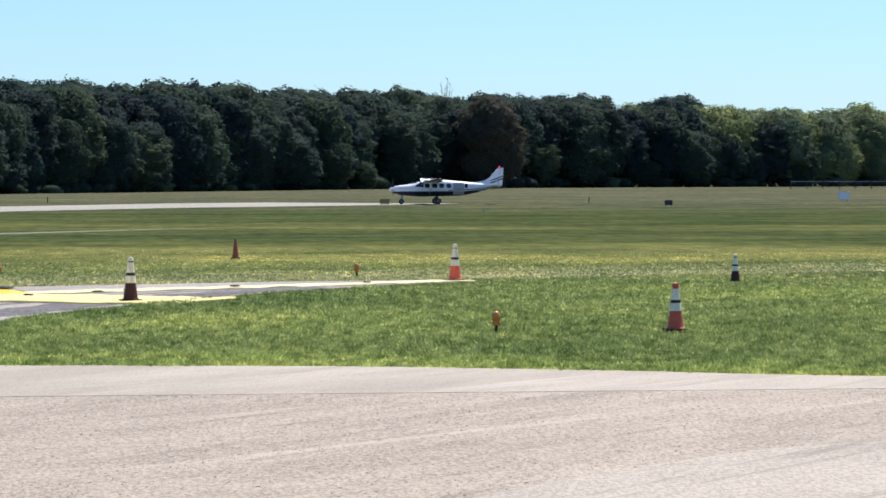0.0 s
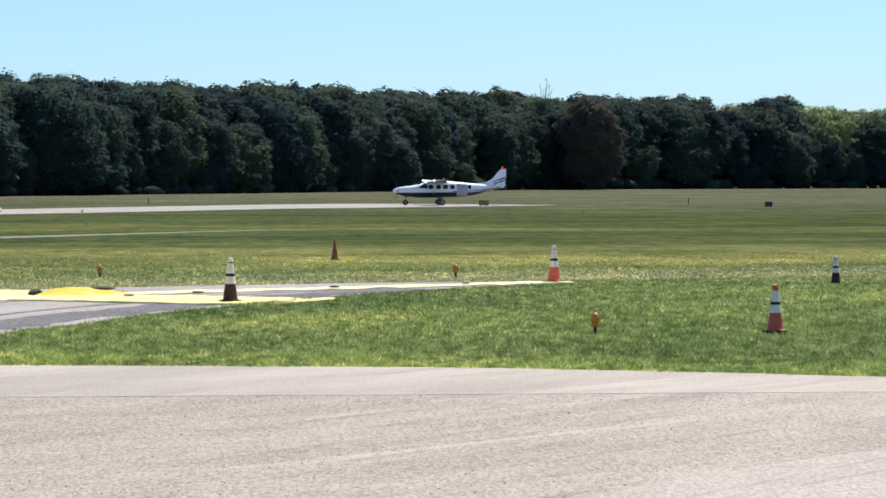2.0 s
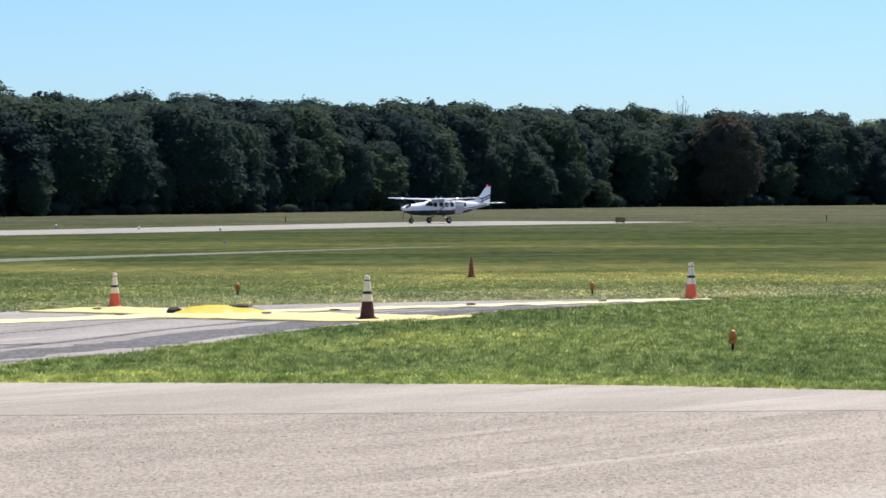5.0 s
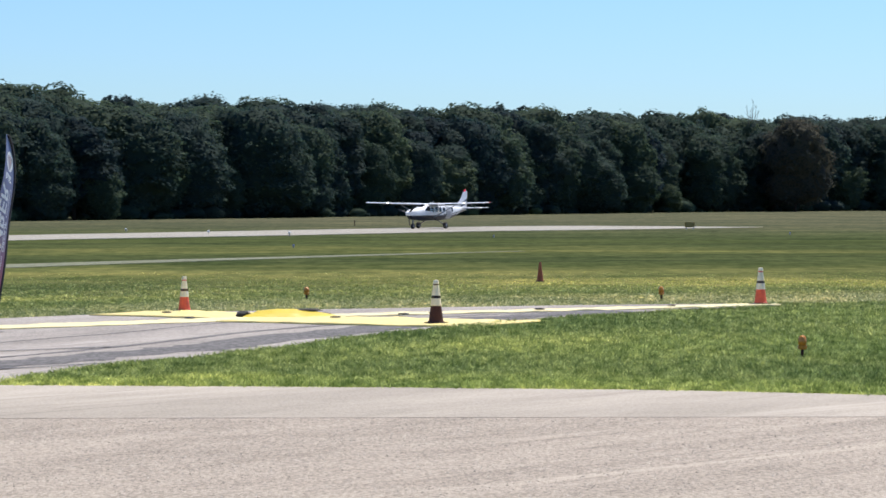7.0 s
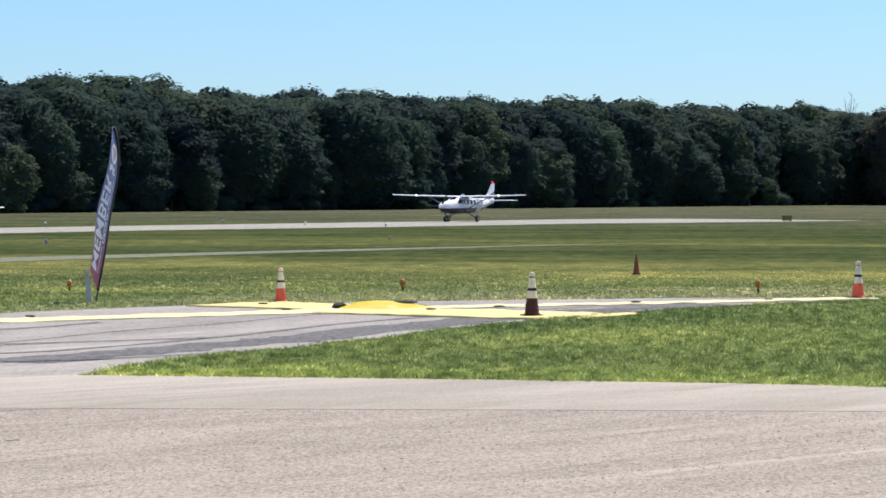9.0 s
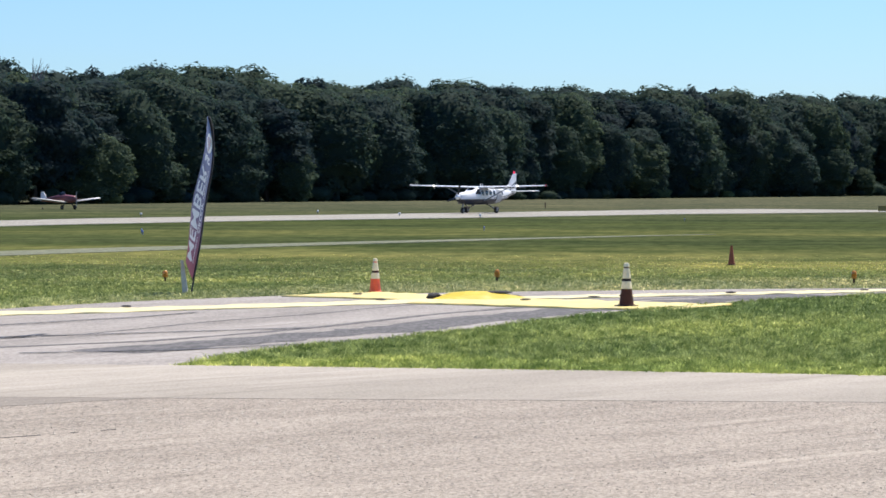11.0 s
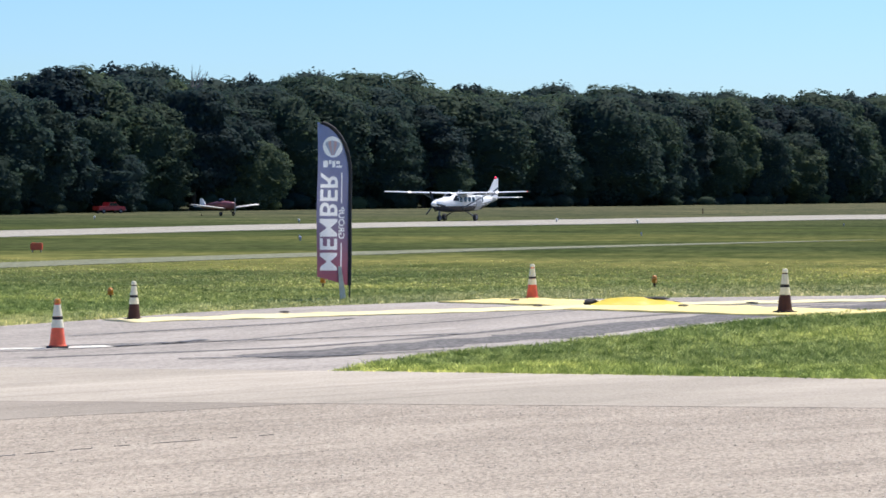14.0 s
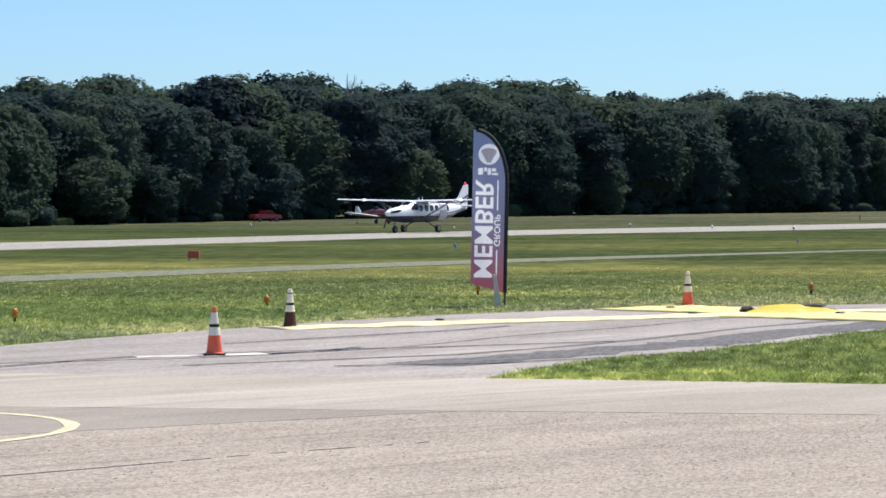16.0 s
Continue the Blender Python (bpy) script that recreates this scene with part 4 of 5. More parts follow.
def sandbag(x, y, l, turn, z=0.06):
    l *= 0.6
    bm = bmesh.new()
    bmesh.ops.create_uvsphere(bm, u_segments=14, v_segments=8, radius=1)
    for v in bm.verts:
        n1 = noise.noise((v.co.x * 2 + x, v.co.y * 2, v.co.z * 2 + y))
        v.co = Vector((v.co.x * l / 2 * (1 + 0.2 * n1), v.co.y * 0.10 * (1 + 0.3 * n1), max(-0.6, v.co.z) * 0.022 * (1 + 0.3 * n1)))
    ob = link_mesh("sandbag", bm, M_WEIGHT, True)
    ob.matrix_world = pose(x, y, z + 0.02, 0, 0, turn)
    tagged(ob, "black sandbag weighing down the yellow vinyl", "sandbag", "sandbags on the marker")


for x, y, l, a in ((-4.5, 63.7, 0.35, 30), (-2.75, 64.6, 0.6, 5), (-10.6, 58.5, 0.35, 40), (-5.6, 62.4, 0.4, 30), (-0.9, 64.3, 0.45, 10), (-0.2, 65.0, 0.5, 10), (2.3, 67.2, 0.45, 25), (5.6, 69.2, 0.35, 20), (-2.4, 62.7, 0.4, 0), (-6.4, 65.3, 0.4, 10)):
    sandbag(x, y, l, a)


# ---------------------------------------------------------------- flag
def text_mesh(word):
    cu = bpy.data.curves.new("lettering", "FONT")
    cu.body, cu.size, cu.offset = word, 1.0, 0.018
    tmp = new("lettering", cu)
    me = bpy.data.meshes.new_from_object(tmp.evaluated_get(bpy.context.evaluated_depsgraph_get()))
    bpy.data.objects.remove(tmp)
    return me


def printed(word, x0, x1, z0, z1, X, Z):
    """Which places of the cloth the word covers; its line runs up the cloth, seen through from the back."""
    me = text_mesh(word)
    me.calc_loop_triangles()
    P = np.array([v.co[:2] for v in me.vertices])
    P = (P - P.min(0)) / (P.max(0) - P.min(0))
    Q = np.stack([x0 + P[:, 1] * (x1 - x0), z0 + P[:, 0] * (z1 - z0)], 1)
    hit = np.zeros(X.shape, bool)
    for t in me.loop_triangles:
        (ax, az), (bx, bz), (cx, cz) = Q[list(t.vertices)]
        d1 = (X - bx) * (az - bz) - (ax - bx) * (Z - bz)
        d2 = (X - cx) * (bz - cz) - (bx - cx) * (Z - cz)
        d3 = (X - ax) * (cz - az) - (cx - ax) * (Z - az)
        hit |= ((d1 >= 0) & (d2 >= 0) & (d3 >= 0)) | ((d1 <= 0) & (d2 <= 0) & (d3 <= 0))
    bpy.data.meshes.remove(me)
    return hit


def wave(x, z):
    return 0.035 * math.sin(z * 2.1 + x * 3) * min(1, -x * 2) + 0.012 * math.sin(z * 3 + 1)


FLAG_H, FLAG_W = 4.24, 0.81


def pole_x(z):
    """The pole is straight below and bends over the cloth's head."""
    f = max(0.0, (z - 2.9) / (FLAG_H - 2.9))
    return -FLAG_W * (1 - math.sqrt(max(0.0, 1 - f ** 2.2)))


def build_flag():
    f = thing("feather_flag", pose(-10.60, 67.0, 0.0), "tall navy and maroon feather flag on a leaning pole", "flag")
    # one sheet of cloth, parted along the edges of its print so that daylight shines through all of it
    nz, nx = 420, 84
    u, k = np.meshgrid(np.linspace(0, 1, nz + 1), np.linspace(0, 1, nx + 1), indexing="ij")
    low = 0.34 + 0.22 * k
    GZ = low + (FLAG_H - low) * u
    edge_x = np.vectorize(pole_x)(GZ)
    GX = edge_x + (-FLAG_W - edge_x) * k
    GY = np.vectorize(wave)(GX, GZ)
    X, Z = (GX[1:, 1:] + GX[:-1, :-1]) / 2, (GZ[1:, 1:] + GZ[:-1, :-1]) / 2
    ex, ez = X + 0.43, Z - 3.66
    pieces = [("lettering", printed("MEMBER", -0.73, -0.30, 0.70, 3.05, X, Z), M_TEXT, "white capital letters"),
              ("lettering", printed("GROUP", -0.27, -0.12, 1.46, 2.22, X, Z), M_TEXT, "small white capital letters")]
    for x0, x1, z0, z1 in ((-0.215, -0.185, 2.32, 3.04), (-0.215, -0.185, 0.70, 1.36), (-0.68, -0.56, 3.17, 3.33), (-0.535, -0.465, 3.25, 3.34), (-0.45, -0.37, 3.17, 3.33), (-0.35, -0.25, 3.25, 3.33), (-0.35, -0.20, 3.165, 3.215)):
        pieces.append(("printed_bar", (X > x0) & (X < x1) & (Z > z0) & (Z < z1), M_TEXT, ""))
    gores = (ez < 0.15 - 1.6 * ex * ex) & (ez > -0.20) & (np.abs(ex) < 0.045 + 0.135 * np.clip((ez + 0.20) / 0.24, 0, 1))
    fan = np.floor((ex / (0.045 + 0.135 * np.clip((ez + 0.20) / 0.24, 0.01, 1)) + 1) * 2.5)
    pieces.append(("emblem_disc", (ex * ex + ez * ez < 0.25 ** 2) & ~gores, M_TEXT, "white round emblem"))
    for i in range(5):
        pieces.append(("emblem_gore", gores & (fan == i), M_EMBLEM_RED if i % 2 else M_EMBLEM, "tinted canopy gore"))
    taken = np.zeros(X.shape, bool)
    for _, m, _, _ in pieces:
        m &= ~taken
        taken |= m
    for nm, m, mat, lab in [("cloth", ~taken, M_CLOTH, "navy to maroon printed cloth")] + pieces:
        ii, jj = np.nonzero(m)
        idx = lambda i, j: i * (nx + 1) + j
        quads = np.stack([idx(ii, jj), idx(ii, jj + 1), idx(ii + 1, jj + 1), idx(ii + 1, jj)], 1)
        used, quads = np.unique(quads, return_inverse=True)
        me = bpy.data.meshes.new(nm)
        me.from_pydata(np.stack([GX.ravel(), GY.ravel(), GZ.ravel()], 1)[used].tolist(), [], quads.reshape(-1, 4).tolist())
        me.polygons.foreach_set("use_smooth", [True] * len(me.polygons))
        me.materials.append(mat)
        ob = new(nm, me)
        ob.parent = f
        if lab:
            ob["label"] = lab
    bm = bmesh.new()
    rings = []
    for i in range(50):
        z = 0.34 + (FLAG_H - 0.345) * (1 - (1 - i / 49) ** 1.8)
        c = Vector((pole_x(z) + 0.02, wave(0, z), z))
        rings.append([(c.x + 0.045 * math.cos(a), c.y + 0.03 * math.sin(a), c.z + 0.03 * math.cos(a) * min(1, max(0, z - 3.2))) for a in [q * math.pi / 3 for q in range(6)]])
    part("sleeve", loft(bm, rings), M_SLEEVE, f, "black pole sleeve", True)
    part("pole", tube(bmesh.new(), (0.02, 0, 0.0), (0.02, 0, 0.5), 0.022), M_BLACK, f)
    return f


feather_flag = build_flag()
stake = thing("flag_stake", pose(-10.60, 66.9, 0.0), "pale weathered wooden stake holding the feather flag", "stake")
bm = bmesh.new()
loft(bm, [[(x + dx, dy, z) for dx, dy in ((-w, -0.03), (w, -0.03), (w, 0.03), (-w, 0.03))] for x, z, w in ((-0.08, -0.05, 0.065), (-0.12, 0.3, 0.06), (-0.17, 0.80, 0.035))])
part("post", bm, M_WOOD, stake)


# ---------------------------------------------------------------- aircraft
def superellipse(x, hw, z0, z1, n=24, e=2.6):
    out = []
    for i in range(n):
        a = 2 * math.pi * i / n
        c, s = math.cos(a), math.sin(a)
        out.append((x, hw * math.copysign(abs(c) ** (2 / e), c), (z0 + z1) / 2 + (z1 - z0) / 2 * math.copysign(abs(s) ** (2 / e), s)))
    return out


def wing_section(y, le, chord, z, thick=0.13):
    pts = []
    prof = [(0, 0), (0.03, 0.45), (0.12, 0.8), (0.3, 1.0), (0.55, 0.8), (0.8, 0.38), (1, 0.03), (0.8, -0.12), (0.5, -0.28), (0.2, -0.34), (0.05, -0.25)]
    for f, h in prof:
        pts.append((le - f * chord, y, z + h * thick * chord * 0.72))
    return pts


def prism(bm, outline, y0, y1, m=None):
    """A plate with an outline in the x-z plane, from y0 to y1."""
    loft(bm, [[(x, y, z) for x, z in outline] for y in (y0, y1)])
    return bm


def wheel(name, parent, x, y, r, w):
    e = new(name)
    e.parent = parent
    e.matrix_basis = pose(x, y, r)
    tilt = pose(0, 0, 0, 90)
    k = w / 2
    part("tyre", turned(bmesh.new(), [(r * 0.55, -k), (r * 0.85, -k), (r * 0.97, -k * 0.6), (r, 0), (r * 0.97, k * 0.6), (r * 0.85, k), (r * 0.55, k)], 24, tilt), M_RUBBER, e, "black tyre", True)
    bm = turned(bmesh.new(), [(r * 0.56, -k * 0.9), (r * 0.5, -k * 1.02), (r * 0.15, -k * 1.1), (r * 0.15, k * 1.1), (r * 0.5, k * 1.02), (r * 0.56, k * 0.9)], 16, tilt)
    part("rim", bm, M_GREY, e, "dull grey rim")
    return e


FUSE = [(4.98, 0.24, 1.44, 1.92), (4.85, 0.38, 1.24, 2.03), (4.3, 0.54, 1.02, 2.13), (3.3, 0.66, 0.92, 2.24), (2.7, 0.75, 0.88, 2.34), (2.2, 0.80, 0.87, 2.58), (1.7, 0.82, 0.87, 2.72), (1.0, 0.82, 0.87, 2.76),
        (-0.6, 0.82, 0.88, 2.76), (-1.5, 0.81, 0.91, 2.70), (-2.6, 0.76, 0.97, 2.60), (-3.6, 0.64, 1.10, 2.50), (-4.7, 0.46, 1.36, 2.40), (-5.8, 0.28, 1.68, 2.30), (-6.8, 0.15, 1.90, 2.22), (-7.3, 0.07, 2.0, 2.14)]


def fuse_at(x):
    xs = [s[0] for s in FUSE][::-1]
    return [float(np.interp(x, xs, [s[k] for s in FUSE][::-1])) for k in (1, 2, 3)]


def side_y(x, z, e=2.6):
    hw, z0, z1 = fuse_at(x)
    s = abs((z - (z0 + z1) / 2) / ((z1 - z0) / 2))
    return hw * max(0.0, 1 - min(1, s) ** e) ** (1 / e)


def skin_patch(outline, side, lift=0.012, n=6):
    """A panel that follows the fuselage's side: outline is (x, z) left edge list and right edge list."""
    a, b = outline
    bm = bmesh.new()
    rows = []
    for (xa, za), (xb, zb) in zip(a, b):
        row = []
        for j in range(n + 1):
            x, z = xa + (xb - xa) * j / n, za + (zb - za) * j / n
            row.append((x, z))
        rows.append(row)
    out = [[bm.verts.new((x, side * (side_y(x, z) + lift), z)) for x, z in r] for r in rows]
    inn = [[bm.verts.new((x, side * (side_y(x, z) - 0.02), z)) for x, z in r] for r in rows]
    for g in (out, inn):
        for r0, r1 in zip(g, g[1:]):
            for j in range(n):
                bm.faces.new((r0[j], r0[j + 1], r1[j + 1], r1[j]))
    R = len(rows) - 1
    rim = [(0, j) for j in range(n + 1)] + [(i, n) for i in range(1, R + 1)] + [(R, j) for j in range(n - 1, -1, -1)] + [(i, 0) for i in range(R - 1, 0, -1)]
    for (i, j), (k, l) in zip(rim, rim[1:] + rim[:1]):
        bm.faces.new((out[i][j], out[k][l], inn[k][l], inn[i][j]))
    bmesh.ops.recalc_face_normals(bm, faces=bm.faces)
    return bm


def round_window(x0, x1, z0, z1, side):
    c = (x1 - x0) * 0.22
    a, b = [], []
    for z, k in ((z0, c), (z0 + (z1 - z0) * 0.12, c * 0.35), (z0 + (z1 - z0) * 0.3, 0), (z0 + (z1 - z0) * 0.7, 0), (z0 + (z1 - z0) * 0.88, c * 0.35), (z1, c)):
        a.append((x0 + k, z))
        b.append((x1 - k, z))
    return skin_patch((a, b), side)


def build_aircraft():
    p = thing("turboprop_aircraft", pose(0, 0, 0), "white high-wing single-propeller aircraft with navy belly, taxiing on the runway", "aircraft")
    part("fuselage", loft(bmesh.new(), [superellipse(*s) for s in FUSE]), M_HULL, p, "white fuselage with navy painted belly", True)
    # sweeping navy stripes
    for side in (1, -1):
        for k, (za, zb, w) in enumerate(((1.55, 2.05, 0.09), (1.36, 1.92, 0.13))):
            xs2 = np.linspace(-1.2 - k * 0.6, -6.9, 20)
            mid = [za + (zb - za) * ((x - xs2[0]) / (xs2[-1] - xs2[0])) ** 1.6 for x in xs2]
            part("stripe", skin_patch(([(x, z - w / 2) for x, z in zip(xs2, mid)], [(x, z + w / 2) for x, z in zip(xs2, mid)]), side, 0.014, 2), M_NAVY, p, "navy stripe")
        for x0, x1 in ((0.94, 1.52), (0.08, 0.66), (-0.72, -0.14), (-1.50, -0.96), (-3.42, -3.06)):
            part("cabin_window", round_window(x0, x1, 1.84, 2.34, side), M_GLASS, p, "dark cabin window")
        part("cockpit_window", skin_patch(([(1.60, 1.90), (1.60, 2.2), (1.60, 2.46)], [(2.62, 1.98), (2.42, 2.2), (2.02, 2.46)]), side), M_GLASS, p, "dark cockpit window")
    part("cargo_door", skin_patch(([(-3.0, 1.10), (-3.0, 1.4), (-3.0, 1.9), (-3.0, 2.38)], [(-1.75, 1.05), (-1.75, 1.4), (-1.75, 1.9), (-1.75, 2.44)]), 1, 0.06, 6), M_DOOR, p, "grey roll-up jump door")
    # windscreen
    bm = bmesh.new()
    rows = []
    for x, z in ((2.66, 2.40), (2.40, 2.53), (2.12, 2.66)):
        rows.append([bm.verts.new((x - 0.34 * (y / 0.68) ** 2, y, z - 0.22 * (y / 0.68) ** 2 + 0.015)) for y in np.linspace(-0.68, 0.68, 9)])
    for r0, r1 in zip(rows, rows[1:]):
        for j in range(8):
            bm.faces.new((r0[j], r0[j + 1], r1[j + 1], r1[j]))
    bmesh.ops.solidify(bm, geom=bm.faces[:], thickness=0.03)
    part("windscreen", bm, M_GLASS, p, "dark windscreen", True)
    # wings
    for side in (1, -1):
        secs = [wing_section(side * y, le, ch, z, 0.095) for y, le, ch, z in ((0.0, 1.62, 1.98, 2.64), (2.0, 1.60, 1.94, 2.68), (5.0, 1.42, 1.55, 2.75), (7.6, 1.28, 1.25, 2.82), (7.93, 1.15, 0.95, 2.84))]
        w = part("wing", loft(bmesh.new(), secs), [M_WHITE, M_UNDER], p, "white wing with shade put into its underside colour")
        # downward faces take the dark colour that paints the wing's own shade
        for f in w.data.polygons:
            f.material_index = 1 if f.normal.z < 0.05 else 0
        # hanging flap carries the same painted shade as the underside
        secs = [wing_section(side * y, le, ch, z - 0.15, 0.16) for y, le, ch, z in ((0.9, 0.10, 0.62, 2.66), (5.0, 0.24, 0.46, 2.76))]
        part("flap", loft(bmesh.new(), secs), M_UNDER, p, "flap with the underside's shade in its colour")
        bm = tube(bmesh.new(), (0.95, side * 0.74, 1.22), (0.85, side * 3.7, 2.70), 0.075, 0.06, 10, 0.45)
        part("strut", bm, M_DOOR, p, "grey wing strut", True)
        bm = bmesh.new()
        bmesh.ops.create_uvsphere(bm, u_segments=14, v_segments=10, radius=0.11, matrix=Matrix.Translation((1.40, side * 4.9, 2.81)) @ Matrix.Diagonal((0.6, 1.5, 0.9, 1)))
        part("landing_light", bm, M_LANDING, p, "bright white landing light", True)
        bm = bmesh.new()
        bmesh.ops.create_uvsphere(bm, u_segments=10, v_segments=8, radius=0.06, matrix=Matrix.Translation((1.0, side * 7.95, 2.88)))
        part("navigation_light", bm, M_TIP if side > 0 else M_WHITE, p, "wing tip light", True)
        secs = [wing_section(side * y, le, ch, z, 0.10) for y, le, ch, z in ((0.0, -6.05, 1.25, 2.22), (1.6, -6.2, 1.05, 2.24), (3.1, -6.42, 0.78, 2.27))]
        part("tailplane", loft(bmesh.new(), secs), M_WHITE, p, "white tailplane", True)
        # main gear
        leg = loft(bmesh.new(), [[(0.08 + dx, y, z + dz) for dx, dz in ((-0.10, -0.04), (0.10, -0.04), (0.10, 0.04), (-0.10, 0.04))] for y, z in ((side * 0.45, 0.98), (side * 0.85, 0.86), (side * 1.3, 0.62), (side * 1.62, 0.40))])
        part("gear_leg", leg, M_NAVY, p, "dark main gear leg")
    # fin, rudder
    fin = [(-3.9, 2.44), (-5.3, 2.66), (-5.95, 3.0), (-6.83, 4.04), (-7.12, 4.10), (-6.95, 2.2), (-6.4, 2.15)]
    bm = prism(bmesh.new(), fin, -0.06, 0.06)
    part("fin", bm, M_WHITE, p, "white fin")
    rud = [(-7.14, 4.12), (-7.55, 4.14), (-7.52, 3.2), (-7.40, 2.1), (-6.98, 2.0)]
    part("rudder", prism(bmesh.new(), rud, -0.045, 0.045), M_WHITE, p, "white rudder")
    for z0 in (2.45, 2.72):
        st = [(-6.15, z0 - 0.10), (-6.0, z0 - 0.02), (-7.50, z0 + 0.55), (-7.49, z0 + 0.38)]
        part("tail_stripe", prism(bmesh.new(), st, -0.068, 0.068), M_NAVY, p, "navy tail stripe")
    bm = turned(bmesh.new(), [(0.07, 4.08), (0.07, 4.13), (0.095, 4.15), (0.10, 4.25), (0.065, 4.32), (0.01, 4.34)], 14, pose(-7.1, 0, 0))
    part("beacon", bm, M_BEACON, p, "glowing red beacon", True)
    # nose gear, intake, exhaust
    bm = tube(bmesh.new(), (4.08, 0, 0.36), (4.0, 0, 1.15), 0.075, 0.09, 10)
    tube(bm, (4.05, 0.16, 0.38), (4.05, -0.16, 0.38), 0.04)
    part("nose_gear_leg", bm, M_GREY, p, "nose gear leg", True)
    bm = tube(bmesh.new(), (3.95, -0.45, 1.22), (3.5, -0.72, 1.08), 0.13, 0.15, 12)
    part("exhaust", bm, M_STEEL, p, "exhaust stack")
    part("intake", box(bmesh.new(), (4.85, 0, 1.30), (0.3, 0.40, 0.18), 0.06), M_BLACK, p, "dark engine intake")
    for i, (x, y) in enumerate(((0.6, 0.2), (-0.4, -0.1))):
        part("antenna", prism(bmesh.new(), [(x, 2.70), (x + 0.18, 2.70), (x + 0.05, 3.02), (x, 3.02)], y - 0.012, y + 0.012), M_WHITE, p)
    wheels = [wheel("nose_wheel", p, 4.06, 0, 0.31, 0.24), wheel("main_wheel", p, 0.05, 1.74, 0.37, 0.27), wheel("main_wheel", p, 0.05, -1.74, 0.37, 0.27)]
    prop = new("propeller")
    prop.parent = p
    prop.matrix_basis = pose(5.05, 0, 1.68)
    part("spinner", turned(bmesh.new(), [(0.27, -0.10), (0.26, 0.05), (0.20, 0.25), (0.10, 0.40), (0.02, 0.46)], 18, pose(0, 0, 0, 0, 90)), M_WHITE, prop, "white spinner", True)
    for k in range(3):
        m = pose(0, 0, 0, 120 * k)
        bm = bmesh.new()
        rings = []
        for f, ch, tw in ((0.16, 0.10, 60), (0.45, 0.20, 42), (0.85, 0.22, 28), (1.2, 0.17, 20), (1.33, 0.10, 16)):
            ring = []
            for cx, th in ((-0.5, 0), (0, 0.09), (0.5, 0), (0, -0.05)):
                v = Euler((0, 0, radians(tw))).to_matrix() @ Vector((cx * ch * 0.0 + th * ch * 2, cx * ch, 0))
                ring.append(m @ Vector((v.x, v.y, f)))
            rings.append(ring)
        part("blade", loft(bm, rings), M_BLACK, prop, "dark propeller blade")
    return p, wheels, prop


aircraft, air_wheels, propeller = build_aircraft()


def build_duster():
    p = thing("parked_low_wing_aircraft", pose(-65.1, 320, gz(320), 0, 0, -38) @ Matrix.Diagonal((0.86, 0.86, 0.86, 1)), "dark red and white low-wing tail-dragger aircraft parked on grass", "aircraft")
    S = [(2.3, 0.30, 1.15, 1.75), (2.0, 0.42, 1.0, 1.85), (1.0, 0.48, 0.85, 1.95), (0.2, 0.48, 0.82, 2.0), (-1.2, 0.42, 0.85, 1.95), (-3.0, 0.25, 0.95, 1.6), (-4.6, 0.08, 1.05, 1.35)]
    part("fuselage", loft(bmesh.new(), [superellipse(*s, 16) for s in S]), M_DUSTER, p, "dark red fuselage", True)
    bm = bmesh.new()
    bmesh.ops.create_uvsphere(bm, u_segments=16, v_segments=10, radius=0.5, matrix=Matrix.Translation((-0.4, 0, 1.95)) @ Matrix.Diagonal((1.1, 0.65, 0.75, 1)))
    part("canopy", bm, M_GLASS, p, "dark canopy", True)
    for s in (1, -1):
        part("wing", loft(bmesh.new(), [wing_section(s * y, 1.0, 1.7, z, 0.12) for y, z in ((0.2, 0.95), (5.3, 1.45), (5.5, 1.47))]), M_DUSTER_W, p, "dull white wing", True)
        part("tailplane", loft(bmesh.new(), [wing_section(s * y, -3.7, c, 1.25, 0.1) for y, c in ((0, 0.95), (1.7, 0.7))]), M_WHITE, p, "white tailplane", True)
        part("gear_leg", tube(bmesh.new(), (0.7, s * 0.45, 0.9), (0.8, s * 1.05, 0.3), 0.06), M_BLACK, p)
        wheel("main_wheel", p, 0.8, s * 1.1, 0.3, 0.2)
    part("fin", prism(bmesh.new(), [(-3.6, 1.4), (-4.2, 2.3), (-4.75, 2.35), (-4.9, 1.1), (-4.4, 1.1)], -0.05, 0.05), M_WHITE, p, "white fin")
    wheel("tail_wheel", p, -4.5, 0, 0.12, 0.08)
    bm = bmesh.new()
    box(bm, (2.42, 0, 1.45), (0.06, 0.16, 1.9), 0.02)
    part("propeller", bm, M_STEEL, p)


build_duster()


